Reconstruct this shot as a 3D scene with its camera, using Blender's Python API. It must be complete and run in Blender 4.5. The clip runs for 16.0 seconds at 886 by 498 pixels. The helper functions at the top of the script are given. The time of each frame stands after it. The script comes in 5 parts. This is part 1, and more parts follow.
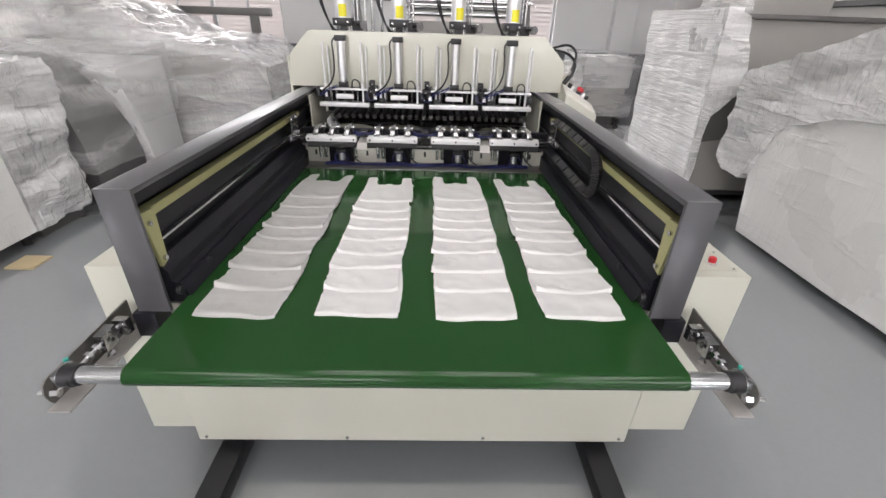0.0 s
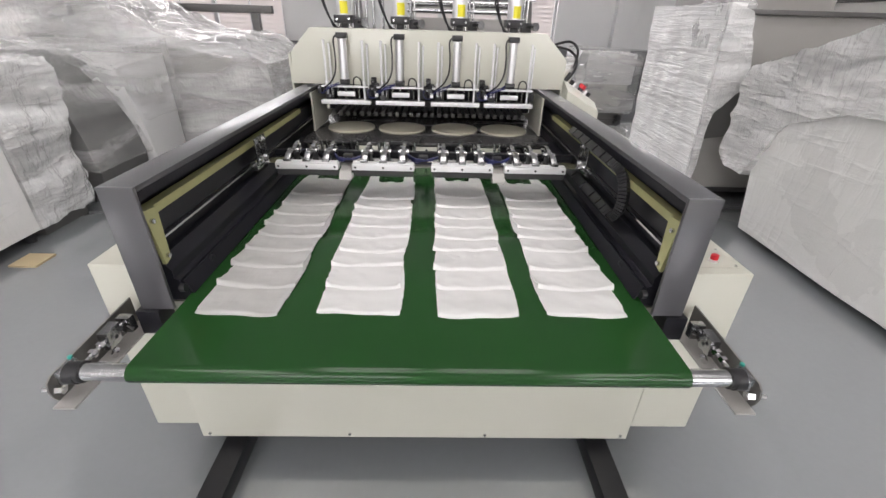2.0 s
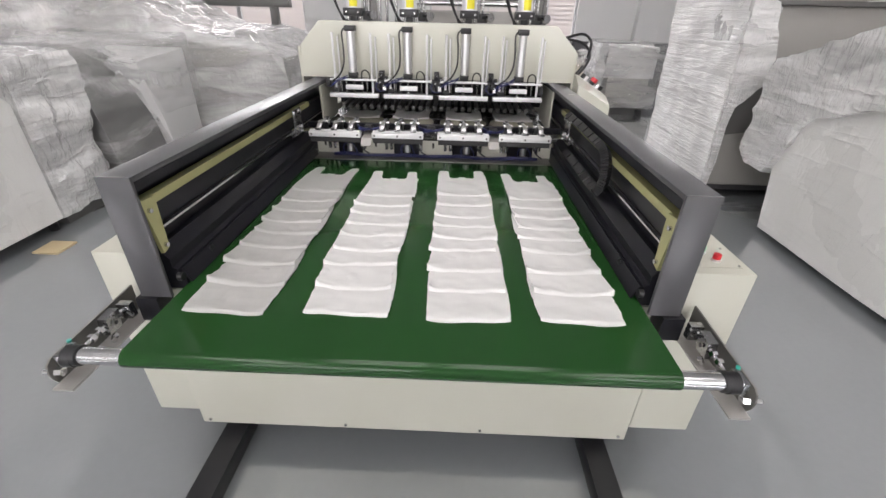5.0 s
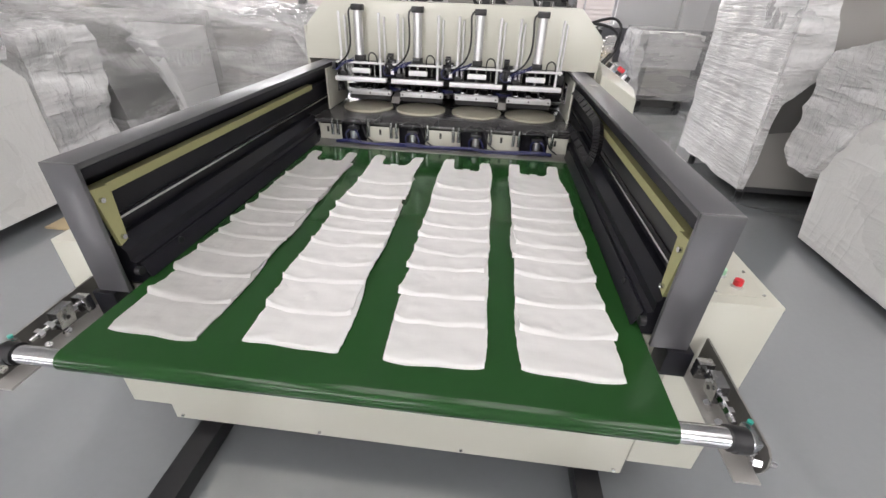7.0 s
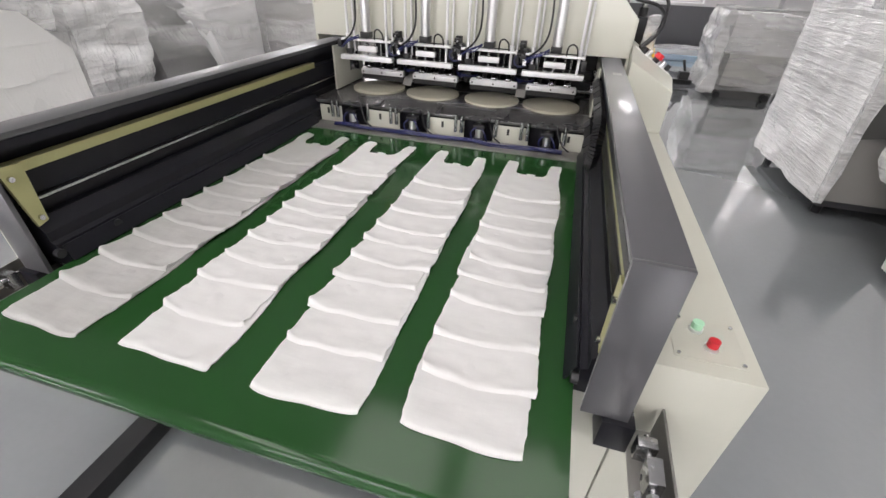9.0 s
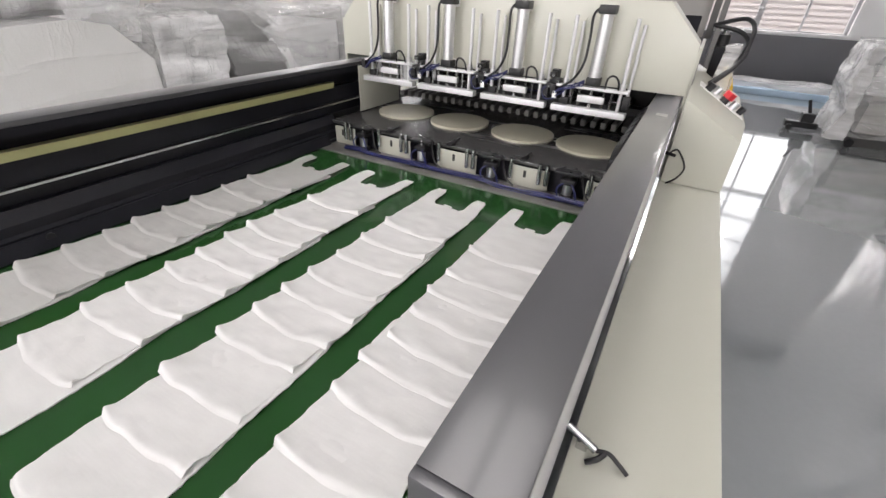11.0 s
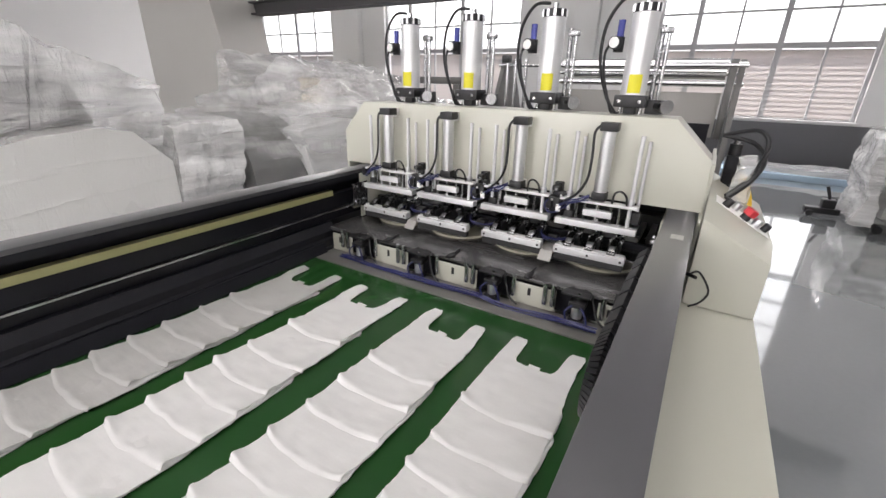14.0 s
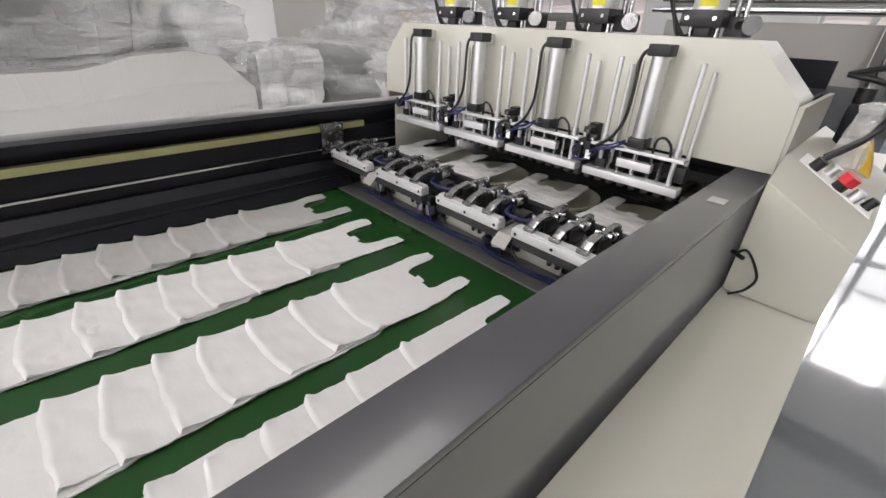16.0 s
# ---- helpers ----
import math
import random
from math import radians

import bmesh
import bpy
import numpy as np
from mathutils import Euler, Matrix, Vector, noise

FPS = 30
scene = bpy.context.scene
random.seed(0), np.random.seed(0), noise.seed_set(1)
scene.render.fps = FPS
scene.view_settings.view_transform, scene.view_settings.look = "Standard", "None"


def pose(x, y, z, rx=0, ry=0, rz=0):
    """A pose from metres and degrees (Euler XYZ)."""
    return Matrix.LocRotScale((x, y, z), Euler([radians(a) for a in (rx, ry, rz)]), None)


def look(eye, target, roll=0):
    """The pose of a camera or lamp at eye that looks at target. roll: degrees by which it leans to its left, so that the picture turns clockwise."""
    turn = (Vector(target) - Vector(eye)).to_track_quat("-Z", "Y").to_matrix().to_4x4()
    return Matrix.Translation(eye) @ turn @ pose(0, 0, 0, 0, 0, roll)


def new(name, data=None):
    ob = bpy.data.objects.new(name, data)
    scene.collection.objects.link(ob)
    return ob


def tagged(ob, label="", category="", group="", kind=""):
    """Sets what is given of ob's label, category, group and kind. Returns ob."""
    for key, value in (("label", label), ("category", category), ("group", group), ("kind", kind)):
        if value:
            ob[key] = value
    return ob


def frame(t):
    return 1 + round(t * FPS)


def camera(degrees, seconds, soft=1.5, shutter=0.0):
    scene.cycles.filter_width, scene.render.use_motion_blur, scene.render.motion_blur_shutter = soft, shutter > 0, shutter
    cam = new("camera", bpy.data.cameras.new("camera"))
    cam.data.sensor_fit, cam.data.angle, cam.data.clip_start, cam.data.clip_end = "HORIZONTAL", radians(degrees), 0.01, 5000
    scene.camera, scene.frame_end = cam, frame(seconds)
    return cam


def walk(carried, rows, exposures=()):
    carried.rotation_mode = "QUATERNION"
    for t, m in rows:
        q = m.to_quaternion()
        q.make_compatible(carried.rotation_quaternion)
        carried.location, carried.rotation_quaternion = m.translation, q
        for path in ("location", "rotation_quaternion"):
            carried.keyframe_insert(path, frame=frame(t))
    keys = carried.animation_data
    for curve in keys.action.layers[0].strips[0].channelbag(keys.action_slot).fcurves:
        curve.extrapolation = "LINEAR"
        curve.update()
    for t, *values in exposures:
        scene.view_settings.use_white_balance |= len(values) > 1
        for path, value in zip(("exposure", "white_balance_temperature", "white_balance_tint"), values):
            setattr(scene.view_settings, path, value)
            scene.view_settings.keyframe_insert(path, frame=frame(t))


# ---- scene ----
cam = camera(93.2, 16.0)
PATH = [
    (0, (0.049, 0.1, 1.566), (0.103, 1.858, 0.612), 1.9),
    (0.5, (0.047, 0.103, 1.568), (0.103, 1.858, 0.61), 1.9),
    (1, (0.051, 0.105, 1.567), (0.104, 1.857, 0.603), 1.8),
    (1.5, (0.049, 0.104, 1.567), (0.102, 1.855, 0.602), 1.8),
    (2, (0.049, 0.099, 1.567), (0.095, 1.851, 0.602), 1.7),
    (2.5, (0.05, 0.095, 1.567), (0.092, 1.848, 0.604), 1.6),
    (3, (0.057, 0.093, 1.568), (0.087, 1.845, 0.604), 1.5),
    (3.5, (0.053, 0.094, 1.567), (0.079, 1.846, 0.602), 1.4),
    (4, (0.061, 0.098, 1.565), (0.071, 1.847, 0.596), 1.3),
    (6.5, (0.238, 0.158, 1.56), (0.111, 1.87, 0.533), 2.1),
    (7, (0.252, 0.263, 1.549), (0.093, 1.962, 0.505), 2.3),
    (7.5, (0.264, 0.346, 1.551), (0.064, 2.024, 0.48), 2.1),
    (8, (0.364, 0.429, 1.53), (0.084, 2.081, 0.437), 1.9),
    (8.5, (0.468, 0.469, 1.544), (0.125, 2.086, 0.419), 1.8),
    (11, (0.827, 0.949, 1.513), (0.024, 2.444, 0.455), 2.5),
    (11.5, (0.783, 1.077, 1.559), (-0.072, 2.578, 0.551), 1.2),
    (12, (0.771, 1.134, 1.584), (-0.101, 2.696, 0.689), 1.2),
    (12.5, (0.771, 1.157, 1.592), (-0.11, 2.77, 0.804), 1.2),
    (13, (0.769, 1.158, 1.614), (-0.119, 2.801, 0.898), 1.2),
    (13.5, (0.78, 1.165, 1.617), (-0.136, 2.797, 0.912), 1.0),
    (14, (0.784, 1.174, 1.604), (-0.177, 2.762, 0.859), 1.3),
    (14.5, (0.833, 1.2, 1.567), (-0.189, 2.729, 0.781), 1.9),
    (15, (0.921, 1.249, 1.55), (-0.176, 2.679, 0.682), 2.3),
    (15.5, (0.984, 1.332, 1.545), (-0.195, 2.653, 0.615), 1.8),
    (16, (0.984, 1.489, 1.517), (-0.268, 2.72, 0.559), 2.4),
]
walk(cam, [(t, look(eye, target, roll)) for t, eye, target, roll in PATH], [(0, -0.1), (4, -0.1), (8.5, -0.05), (11, -0.05), (13, -0.08), (16, -0.2)])

# ---------------------------------------------------------------- light
def area_lamp(name, place, target, sx, sy, watts, colour=(1, 1, 1)):
    data = bpy.data.lights.new(name, "AREA")
    data.shape, data.size, data.size_y, data.energy, data.color = "RECTANGLE", sx, sy, watts, colour
    ob = new(name, data)
    ob.matrix_world = look(place, target)
    return ob


world = bpy.data.worlds.new("world")
scene.world = world
world.use_nodes = True
wn = world.node_tree.nodes
sky = wn.new("ShaderNodeTexSky")
sky.sky_type, sky.sun_disc = "NISHITA", False
sky.sun_elevation, sky.sun_rotation = radians(58), radians(166)
sky.dust_density, sky.air_density, sky.ozone_density = 1.2, 1.0, 2.0
world.node_tree.links.new(sky.outputs["Color"], wn["Background"].inputs["Color"])
wn["Background"].inputs["Strength"].default_value = 0.15
sun_data = bpy.data.lights.new("sun", "SUN")
sun_data.energy, sun_data.angle, sun_data.color = 4.0, radians(8), (1.0, 0.96, 0.9)
sun = new("sun", sun_data)
sun.matrix_world = look((3, -12, 20), (0, 0, 0))

# ---------------------------------------------------------------- materials
def material(name, colour, rough=0.5, metal=0.0, vary=0.12, scale=6.0, fine=120.0, bump=0.05, coat=0.0, stretch=(1, 1, 1), each=0.0, spec=0.5):
    m = bpy.data.materials.new(name)
    m.use_nodes = True
    n, l = m.node_tree.nodes, m.node_tree.links
    b = n["Principled BSDF"]
    co = n.new("ShaderNodeTexCoord")
    mp = n.new("ShaderNodeMapping")
    mp.inputs["Scale"].default_value = stretch
    l.new(co.outputs["Object"], mp.inputs["Vector"])
    big, small = n.new("ShaderNodeTexNoise"), n.new("ShaderNodeTexNoise")
    for t, s, d in ((big, scale, 5), (small, fine, 3)):
        t.inputs["Scale"].default_value, t.inputs["Detail"].default_value = s, d
        l.new(mp.outputs["Vector"], t.inputs["Vector"])
    mix = n.new("ShaderNodeMix")
    mix.data_type = "RGBA"
    lo = [c * (1 - vary) for c in colour]
    hi = [min(1, c * (1 + vary * 0.6)) for c in colour]
    mix.inputs["A"].default_value, mix.inputs["B"].default_value = (*lo, 1), (*hi, 1)
    add = n.new("ShaderNodeMath")
    add.operation = "MULTIPLY_ADD"
    add.inputs[1].default_value = 0.35
    l.new(small.outputs["Fac"], add.inputs[0])
    l.new(big.outputs["Fac"], add.inputs[2])
    sub = n.new("ShaderNodeMath")
    sub.operation, sub.use_clamp = "SUBTRACT", True
    sub.inputs[1].default_value = 0.18
    l.new(add.outputs[0], sub.inputs[0])
    l.new(sub.outputs[0], mix.inputs["Factor"])
    out = mix.outputs["Result"]
    if each:
        info, hsv = n.new("ShaderNodeObjectInfo"), n.new("ShaderNodeHueSaturation")
        rng = n.new("ShaderNodeMapRange")
        rng.inputs["To Min"].default_value, rng.inputs["To Max"].default_value = 1 - each, 1 + each
        l.new(info.outputs["Random"], rng.inputs["Value"])
        l.new(rng.outputs[0], hsv.inputs["Value"])
        l.new(out, hsv.inputs["Color"])
        out = hsv.outputs["Color"]
    l.new(out, b.inputs["Base Color"])
    rr = n.new("ShaderNodeMapRange")
    rr.inputs["To Min"].default_value, rr.inputs["To Max"].default_value = max(0.02, rough * 0.82), min(1, rough * 1.2)
    l.new(big.outputs["Fac"], rr.inputs["Value"])
    l.new(rr.outputs[0], b.inputs["Roughness"])
    b.inputs["Metallic"].default_value = metal
    b.inputs["Specular IOR Level"].default_value = spec
    b.inputs["Coat Weight"].default_value = coat
    b.inputs["Coat Roughness"].default_value = 0.08
    if bump:
        bp = n.new("ShaderNodeBump")
        bp.inputs["Strength"].default_value, bp.inputs["Distance"].default_value = bump, 0.004
        l.new(small.outputs["Fac"], bp.inputs["Height"])
        l.new(bp.outputs["Normal"], b.inputs["Normal"])
    return m


def crinkled(name, colour, rough, depth, scale, clear=0.0, stretch=(1, 1, 1), vary=0.2, coat=0.7, sharp=14.0):
    """Stretch film: taut streaks and sharp creases over a pale skin; clear: how much of what lies under it shows."""
    m = material(name, colour, rough, vary=vary, scale=scale * 0.5, bump=0)
    n, l = m.node_tree.nodes, m.node_tree.links
    b = n["Principled BSDF"]
    co = n.new("ShaderNodeTexCoord")
    total = None
    for turn, pull, size, weight in (((20, 35, 10), (0.35, 0.35, 1.7), 1.0, 1.0), ((-50, -30, 60), (0.3, 1.5, 0.4), 1.7, 0.6), ((70, 10, -25), (1.6, 0.35, 0.5), 3.6, 0.25)):
        mp = n.new("ShaderNodeMapping")
        mp.inputs["Rotation"].default_value = [radians(a) * (1 if stretch == (1, 1, 1) else 0.15) for a in turn]
        mp.inputs["Scale"].default_value = [p * q for p, q in zip(pull, stretch)]
        l.new(co.outputs["Object"], mp.inputs["Vector"])
        a = n.new("ShaderNodeTexNoise")
        a.inputs["Scale"].default_value, a.inputs["Detail"].default_value, a.inputs["Roughness"].default_value, a.inputs["Distortion"].default_value = scale * size, 5, 0.55, 0.25
        l.new(mp.outputs["Vector"], a.inputs["Vector"])
        c = n.new("ShaderNodeMath")
        c.operation = "SUBTRACT"
        c.inputs[1].default_value = 0.5
        l.new(a.outputs["Fac"], c.inputs[0])
        d = n.new("ShaderNodeMath")
        d.operation = "ABSOLUTE"
        l.new(c.outputs[0], d.inputs[0])
        ridge, gain = d.outputs[0], -weight * 1.6
        if sharp:
            g = n.new("ShaderNodeMath")
            g.operation = "MULTIPLY"
            g.inputs[1].default_value = -sharp
            l.new(d.outputs[0], g.inputs[0])
            h = n.new("ShaderNodeMath")
            h.operation = "EXPONENT"
            l.new(g.outputs[0], h.inputs[0])
            ridge, gain = h.outputs[0], weight * 0.5
        e = n.new("ShaderNodeMath")
        e.operation = "MULTIPLY_ADD"
        e.inputs[1].default_value = gain
        l.new(ridge, e.inputs[0])
        if total is not None:
            l.new(total, e.inputs[2])
        else:
            e.inputs[2].default_value = 1.0
            first = a
        total = e.outputs[0]
    bp = n.new("ShaderNodeBump")
    bp.inputs["Strength"].default_value, bp.inputs["Distance"].default_value = 1.0, depth
    l.new(total, bp.inputs["Height"])
    l.new(bp.outputs["Normal"], b.inputs["Normal"])
    b.inputs["Coat Weight"].default_value, b.inputs["Coat Roughness"].default_value = coat, 0.06
    l.new(bp.outputs["Normal"], b.inputs["Coat Normal"])
    if clear:
        tr, mx = n.new("ShaderNodeBsdfTransparent"), n.new("ShaderNodeMixShader")
        rg = n.new("ShaderNodeMapRange")
        rg.inputs["From Min"].default_value, rg.inputs["From Max"].default_value = 0.3, 0.75
        rg.inputs["To Min"].default_value, rg.inputs["To Max"].default_value = min(1, clear + 0.2), max(0, clear - 0.4)
        l.new(first.outputs["Fac"], rg.inputs["Value"])
        l.new(rg.outputs[0], mx.inputs["Fac"])
        l.new(b.outputs[0], mx.inputs[1])
        l.new(tr.outputs[0], mx.inputs[2])
        l.new(mx.outputs[0], n["Material Output"].inputs["Surface"])
    return m


def glow(name, colour, strength):
    m = material(name, colour, 0.3, bump=0)
    b = m.node_tree.nodes["Principled BSDF"]
    b.inputs["Emission Color"].default_value, b.inputs["Emission Strength"].default_value = (*colour, 1), strength
    return m


CREAM = material("cream_paint", (0.465, 0.463, 0.40), 0.40, vary=0.05, scale=1.6, fine=420, bump=0.03, coat=0.35)
CREAM.node_tree.nodes["Principled BSDF"].inputs["Coat Roughness"].default_value = 0.14
GREY_PAINT = material("dark_grey_paint", (0.052, 0.051, 0.057), 0.34, vary=0.1, scale=2.2, fine=500, bump=0.03, coat=0.6, spec=1.0)
GREY_PAINT.node_tree.nodes["Principled BSDF"].inputs["Coat Roughness"].default_value = 0.13
GREY_PAINT.node_tree.nodes["Principled BSDF"].inputs["Coat IOR"].default_value = 1.5
GREY_PAINT.node_tree.nodes["Principled BSDF"].inputs["Sheen Weight"].default_value = 0.5
GREY_PAINT.node_tree.nodes["Principled BSDF"].inputs["Sheen Roughness"].default_value = 0.22
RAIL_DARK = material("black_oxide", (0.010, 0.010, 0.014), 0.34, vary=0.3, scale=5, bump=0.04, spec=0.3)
BELT = material("green_belt", (0.014, 0.054, 0.014), 0.12, vary=0.14, scale=1.4, fine=600, bump=0.01, spec=0.3)
ALU = material("aluminium", (0.78, 0.78, 0.79), 0.34, 1.0, vary=0.08, scale=12, fine=300, bump=0.04, stretch=(1, 1, 6))
ALU_WHITE = material("anodised_aluminium", (0.68, 0.68, 0.69), 0.45, 0.55, vary=0.06, scale=10, bump=0.03)
STEEL = material("bright_steel", (0.62, 0.62, 0.63), 0.2, 1.0, vary=0.15, scale=18, bump=0.03)
CHROME = material("chrome", (0.85, 0.85, 0.86), 0.08, 1.0, vary=0.04, bump=0)
PLATE = material("dark_steel_plate", (0.25, 0.245, 0.25), 0.26, 0.8, vary=0.25, scale=3, fine=160, bump=0.05, stretch=(1, 5, 1))
BLACK = material("black_plastic", (0.012, 0.012, 0.014), 0.4, vary=0.2, bump=0.04)
RUBBER = material("black_rubber", (0.022, 0.022, 0.023), 0.65, vary=0.2, bump=0.1)
BLUE = material("blue_hose", (0.015, 0.018, 0.09), 0.3, vary=0.1, bump=0)
NAVY = material("blue_plastic", (0.05, 0.06, 0.28), 0.4, bump=0)
YELLOW_BAR = material("yellow_passivated_steel", (0.42, 0.41, 0.20), 0.45, 0.25, vary=0.12, scale=4)
YELLOW = material("yellow_sticker", (0.66, 0.60, 0.02), 0.5, vary=0.05, bump=0)
WHITE_LABEL = material("white_label", (0.8, 0.8, 0.78), 0.5, vary=0.04, bump=0)
RED = material("red_plastic", (0.55, 0.02, 0.03), 0.35, bump=0)
TEAL = material("teal_plastic", (0.03, 0.3, 0.24), 0.3, bump=0)
AMBER = material("amber_plastic", (0.7, 0.45, 0.04), 0.3, bump=0)
GREEN_LIT = glow("lit_green_lens", (0.35, 0.62, 0.42), 0.08)
FILL_GLOW = glow("fill_glow", (1, 0.98, 0.95), 1.5)
STRIP = material("worn_grey_steel", (0.17, 0.165, 0.155), 0.32, 0.4, vary=0.2, scale=5, bump=0.04)
DISC = material("pale_disc", (0.46, 0.44, 0.35), 0.5, vary=0.1, scale=9, fine=200, bump=0.08)
FLOOR = material("grey_epoxy_floor", (0.215, 0.23, 0.24), 0.08, vary=0.12, scale=0.7, fine=30, bump=0.004, coat=1.0, spec=1.0)
FLOOR.node_tree.nodes["Principled BSDF"].inputs["Coat IOR"].default_value = 1.85
FLOOR.node_tree.nodes["Principled BSDF"].inputs["Coat Roughness"].default_value = 0.035
WALL = material("white_wall_paint", (0.72, 0.72, 0.72), 0.8, vary=0.05, scale=0.8, fine=60, bump=0.1)
DADO = material("grey_dado_paint", (0.13, 0.13, 0.14), 0.6, vary=0.1, scale=1.0, fine=60, bump=0.1)
FRAME_W = material("window_frame_paint", (0.42, 0.42, 0.43), 0.5, vary=0.05)
BEAM = material("dark_beam_paint", (0.045, 0.043, 0.045), 0.6, vary=0.15)
CEIL = material("ceiling_paint", (0.68, 0.68, 0.68), 0.85, vary=0.05, scale=0.6)
FACADE = material("ribbed_facade", (0.52, 0.47, 0.45), 0.7, vary=0.06, scale=0.5)
YARD = material("pale_concrete_yard", (0.4, 0.39, 0.37), 0.85, vary=0.15, scale=0.3)
SHELL = material("machine_shell_paint", (0.46, 0.45, 0.43), 0.38, vary=0.06, scale=1.2)
SHELL_GREY = material("grey_machine_paint", (0.31, 0.30, 0.285), 0.35, vary=0.1, scale=1.2)
SHELL_DARK = material("dark_machine_panel", (0.10, 0.098, 0.095), 0.4, vary=0.2, scale=1.5)
FILM = crinkled("wrapped_film", (0.94, 0.935, 0.93), 0.12, 0.032, 3.4, clear=0.40, coat=1.0)
FILM_TIGHT = crinkled("taut_film", (0.93, 0.925, 0.92), 0.2, 0.009, 4.0, stretch=(0.6, 0.6, 4.5), clear=0.08, coat=1.0)
FILM_CLEAR = crinkled("clear_film", (0.95, 0.95, 0.95), 0.12, 0.035, 3.0, clear=0.66, coat=1.0)
FILM_THIN = crinkled("thin_clear_film", (0.95, 0.95, 0.95), 0.12, 0.03, 3.2, clear=0.85, coat=1.0)
FILM_SMOOTH = crinkled("smooth_film", (0.78, 0.775, 0.76), 0.28, 0.009, 1.8, sharp=30)
CLAMP = material("worn_clamp_steel", (0.42, 0.42, 0.43), 0.26, 1.0, vary=0.3, scale=40, bump=0.05)
FOAM = material("blue_foam", (0.46, 0.60, 0.74), 0.8, vary=0.06)
CARD = material("cardboard", (0.45, 0.36, 0.22), 0.8, vary=0.15)
GLASS = bpy.data.materials.new("window_glass")
GLASS.use_nodes = True
gb = GLASS.node_tree.nodes["Principled BSDF"]
gb.inputs["Base Color"].default_value, gb.inputs["Roughness"].default_value = (1, 1, 1, 1), 0.02
gb.inputs["Transmission Weight"].default_value, gb.inputs["IOR"].default_value = 1.0, 1.02

BAG = crinkled("white_bag_plastic", (0.84, 0.83, 0.825), 0.4, 0.0035, 5.0, vary=0.05, coat=0.12, sharp=0)
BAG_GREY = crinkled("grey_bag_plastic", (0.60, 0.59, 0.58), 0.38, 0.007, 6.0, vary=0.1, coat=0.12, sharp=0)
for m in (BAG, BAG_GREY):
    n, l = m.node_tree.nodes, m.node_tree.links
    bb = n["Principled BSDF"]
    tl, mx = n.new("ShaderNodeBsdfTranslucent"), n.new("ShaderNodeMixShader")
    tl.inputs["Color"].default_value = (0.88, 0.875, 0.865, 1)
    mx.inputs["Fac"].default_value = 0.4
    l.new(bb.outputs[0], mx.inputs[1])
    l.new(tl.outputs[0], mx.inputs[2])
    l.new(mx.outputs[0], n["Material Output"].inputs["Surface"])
BAG_THIN = crinkled("thin_bag_film", (0.9, 0.89, 0.88), 0.3, 0.008, 6.0, clear=0.12)


# ---------------------------------------------------------------- mesh helpers
def box(bm, x0, x1, y0, y1, z0, z1, bevel=0.0):
    v = [bm.verts.new(p) for p in ((x0, y0, z0), (x1, y0, z0), (x1, y1, z0), (x0, y1, z0), (x0, y0, z1), (x1, y0, z1), (x1, y1, z1), (x0, y1, z1))]
    f = [bm.faces.new([v[i] for i in q]) for q in ((3, 2, 1, 0), (4, 5, 6, 7), (0, 1, 5, 4), (1, 2, 6, 5), (2, 3, 7, 6), (3, 0, 4, 7))]
    if bevel:
        edges = list({e for q in f for e in q.edges})
        bmesh.ops.bevel(bm, geom=edges, offset=bevel, segments=2, affect="EDGES", profile=0.6)
    return bm


def rod(bm, a, b, r, seg=14, r2=None):
    a, b = Vector(a), Vector(b)
    q = (b - a).to_track_quat("Z", "Y")
    r2 = r if r2 is None else r2
    lo, hi = [], []
    for i in range(seg):
        c, s = math.cos(2 * math.pi * i / seg), math.sin(2 * math.pi * i / seg)
        lo.append(bm.verts.new(a + q @ Vector((c * r, s * r, 0))))
        hi.append(bm.verts.new(b + q @ Vector((c * r2, s * r2, 0))))
    for i in range(seg):
        j = (i + 1) % seg
        f = bm.faces.new((lo[i], lo[j], hi[j], hi[i]))
        f.smooth = True
    bm.faces.new(lo[::-1])
    bm.faces.new(hi)
    return bm


def smooth_path(points, steps=6):
    pts = [Vector(p) for p in points]
    out = []
    for i in range(len(pts) - 1):
        p0, p1, p2, p3 = pts[max(i - 1, 0)], pts[i], pts[i + 1], pts[min(i + 2, len(pts) - 1)]
        for k in range(steps):
            t = k / steps
            out.append(0.5 * ((2 * p1) + (p2 - p0) * t + (2 * p0 - 5 * p1 + 4 * p2 - p3) * t * t + (3 * p1 - p0 - 3 * p2 + p3) * t ** 3))
    out.append(pts[-1])
    return out


def pipe(bm, points, r, seg=8, steps=6):
    pts = smooth_path(points, steps)
    rings = []
    for i, p in enumerate(pts):
        d = (pts[min(i + 1, len(pts) - 1)] - pts[max(i - 1, 0)])
        q = d.to_track_quat("Z", "Y")
        rings.append([bm.verts.new(p + q @ Vector((r * math.cos(2 * math.pi * k / seg), r * math.sin(2 * math.pi * k / seg), 0))) for k in range(seg)])
    for a, b in zip(rings, rings[1:]):
        off = min(range(seg), key=lambda o: sum((a[k].co - b[(k + o) % seg].co).length for k in (0, seg // 2)))
        for k in range(seg):
            f = bm.faces.new((a[k], a[(k + 1) % seg], b[(k + 1 + off) % seg], b[(k + off) % seg]))
            f.smooth = True
    bm.faces.new(rings[0][::-1])
    bm.faces.new(rings[-1])
    return bm


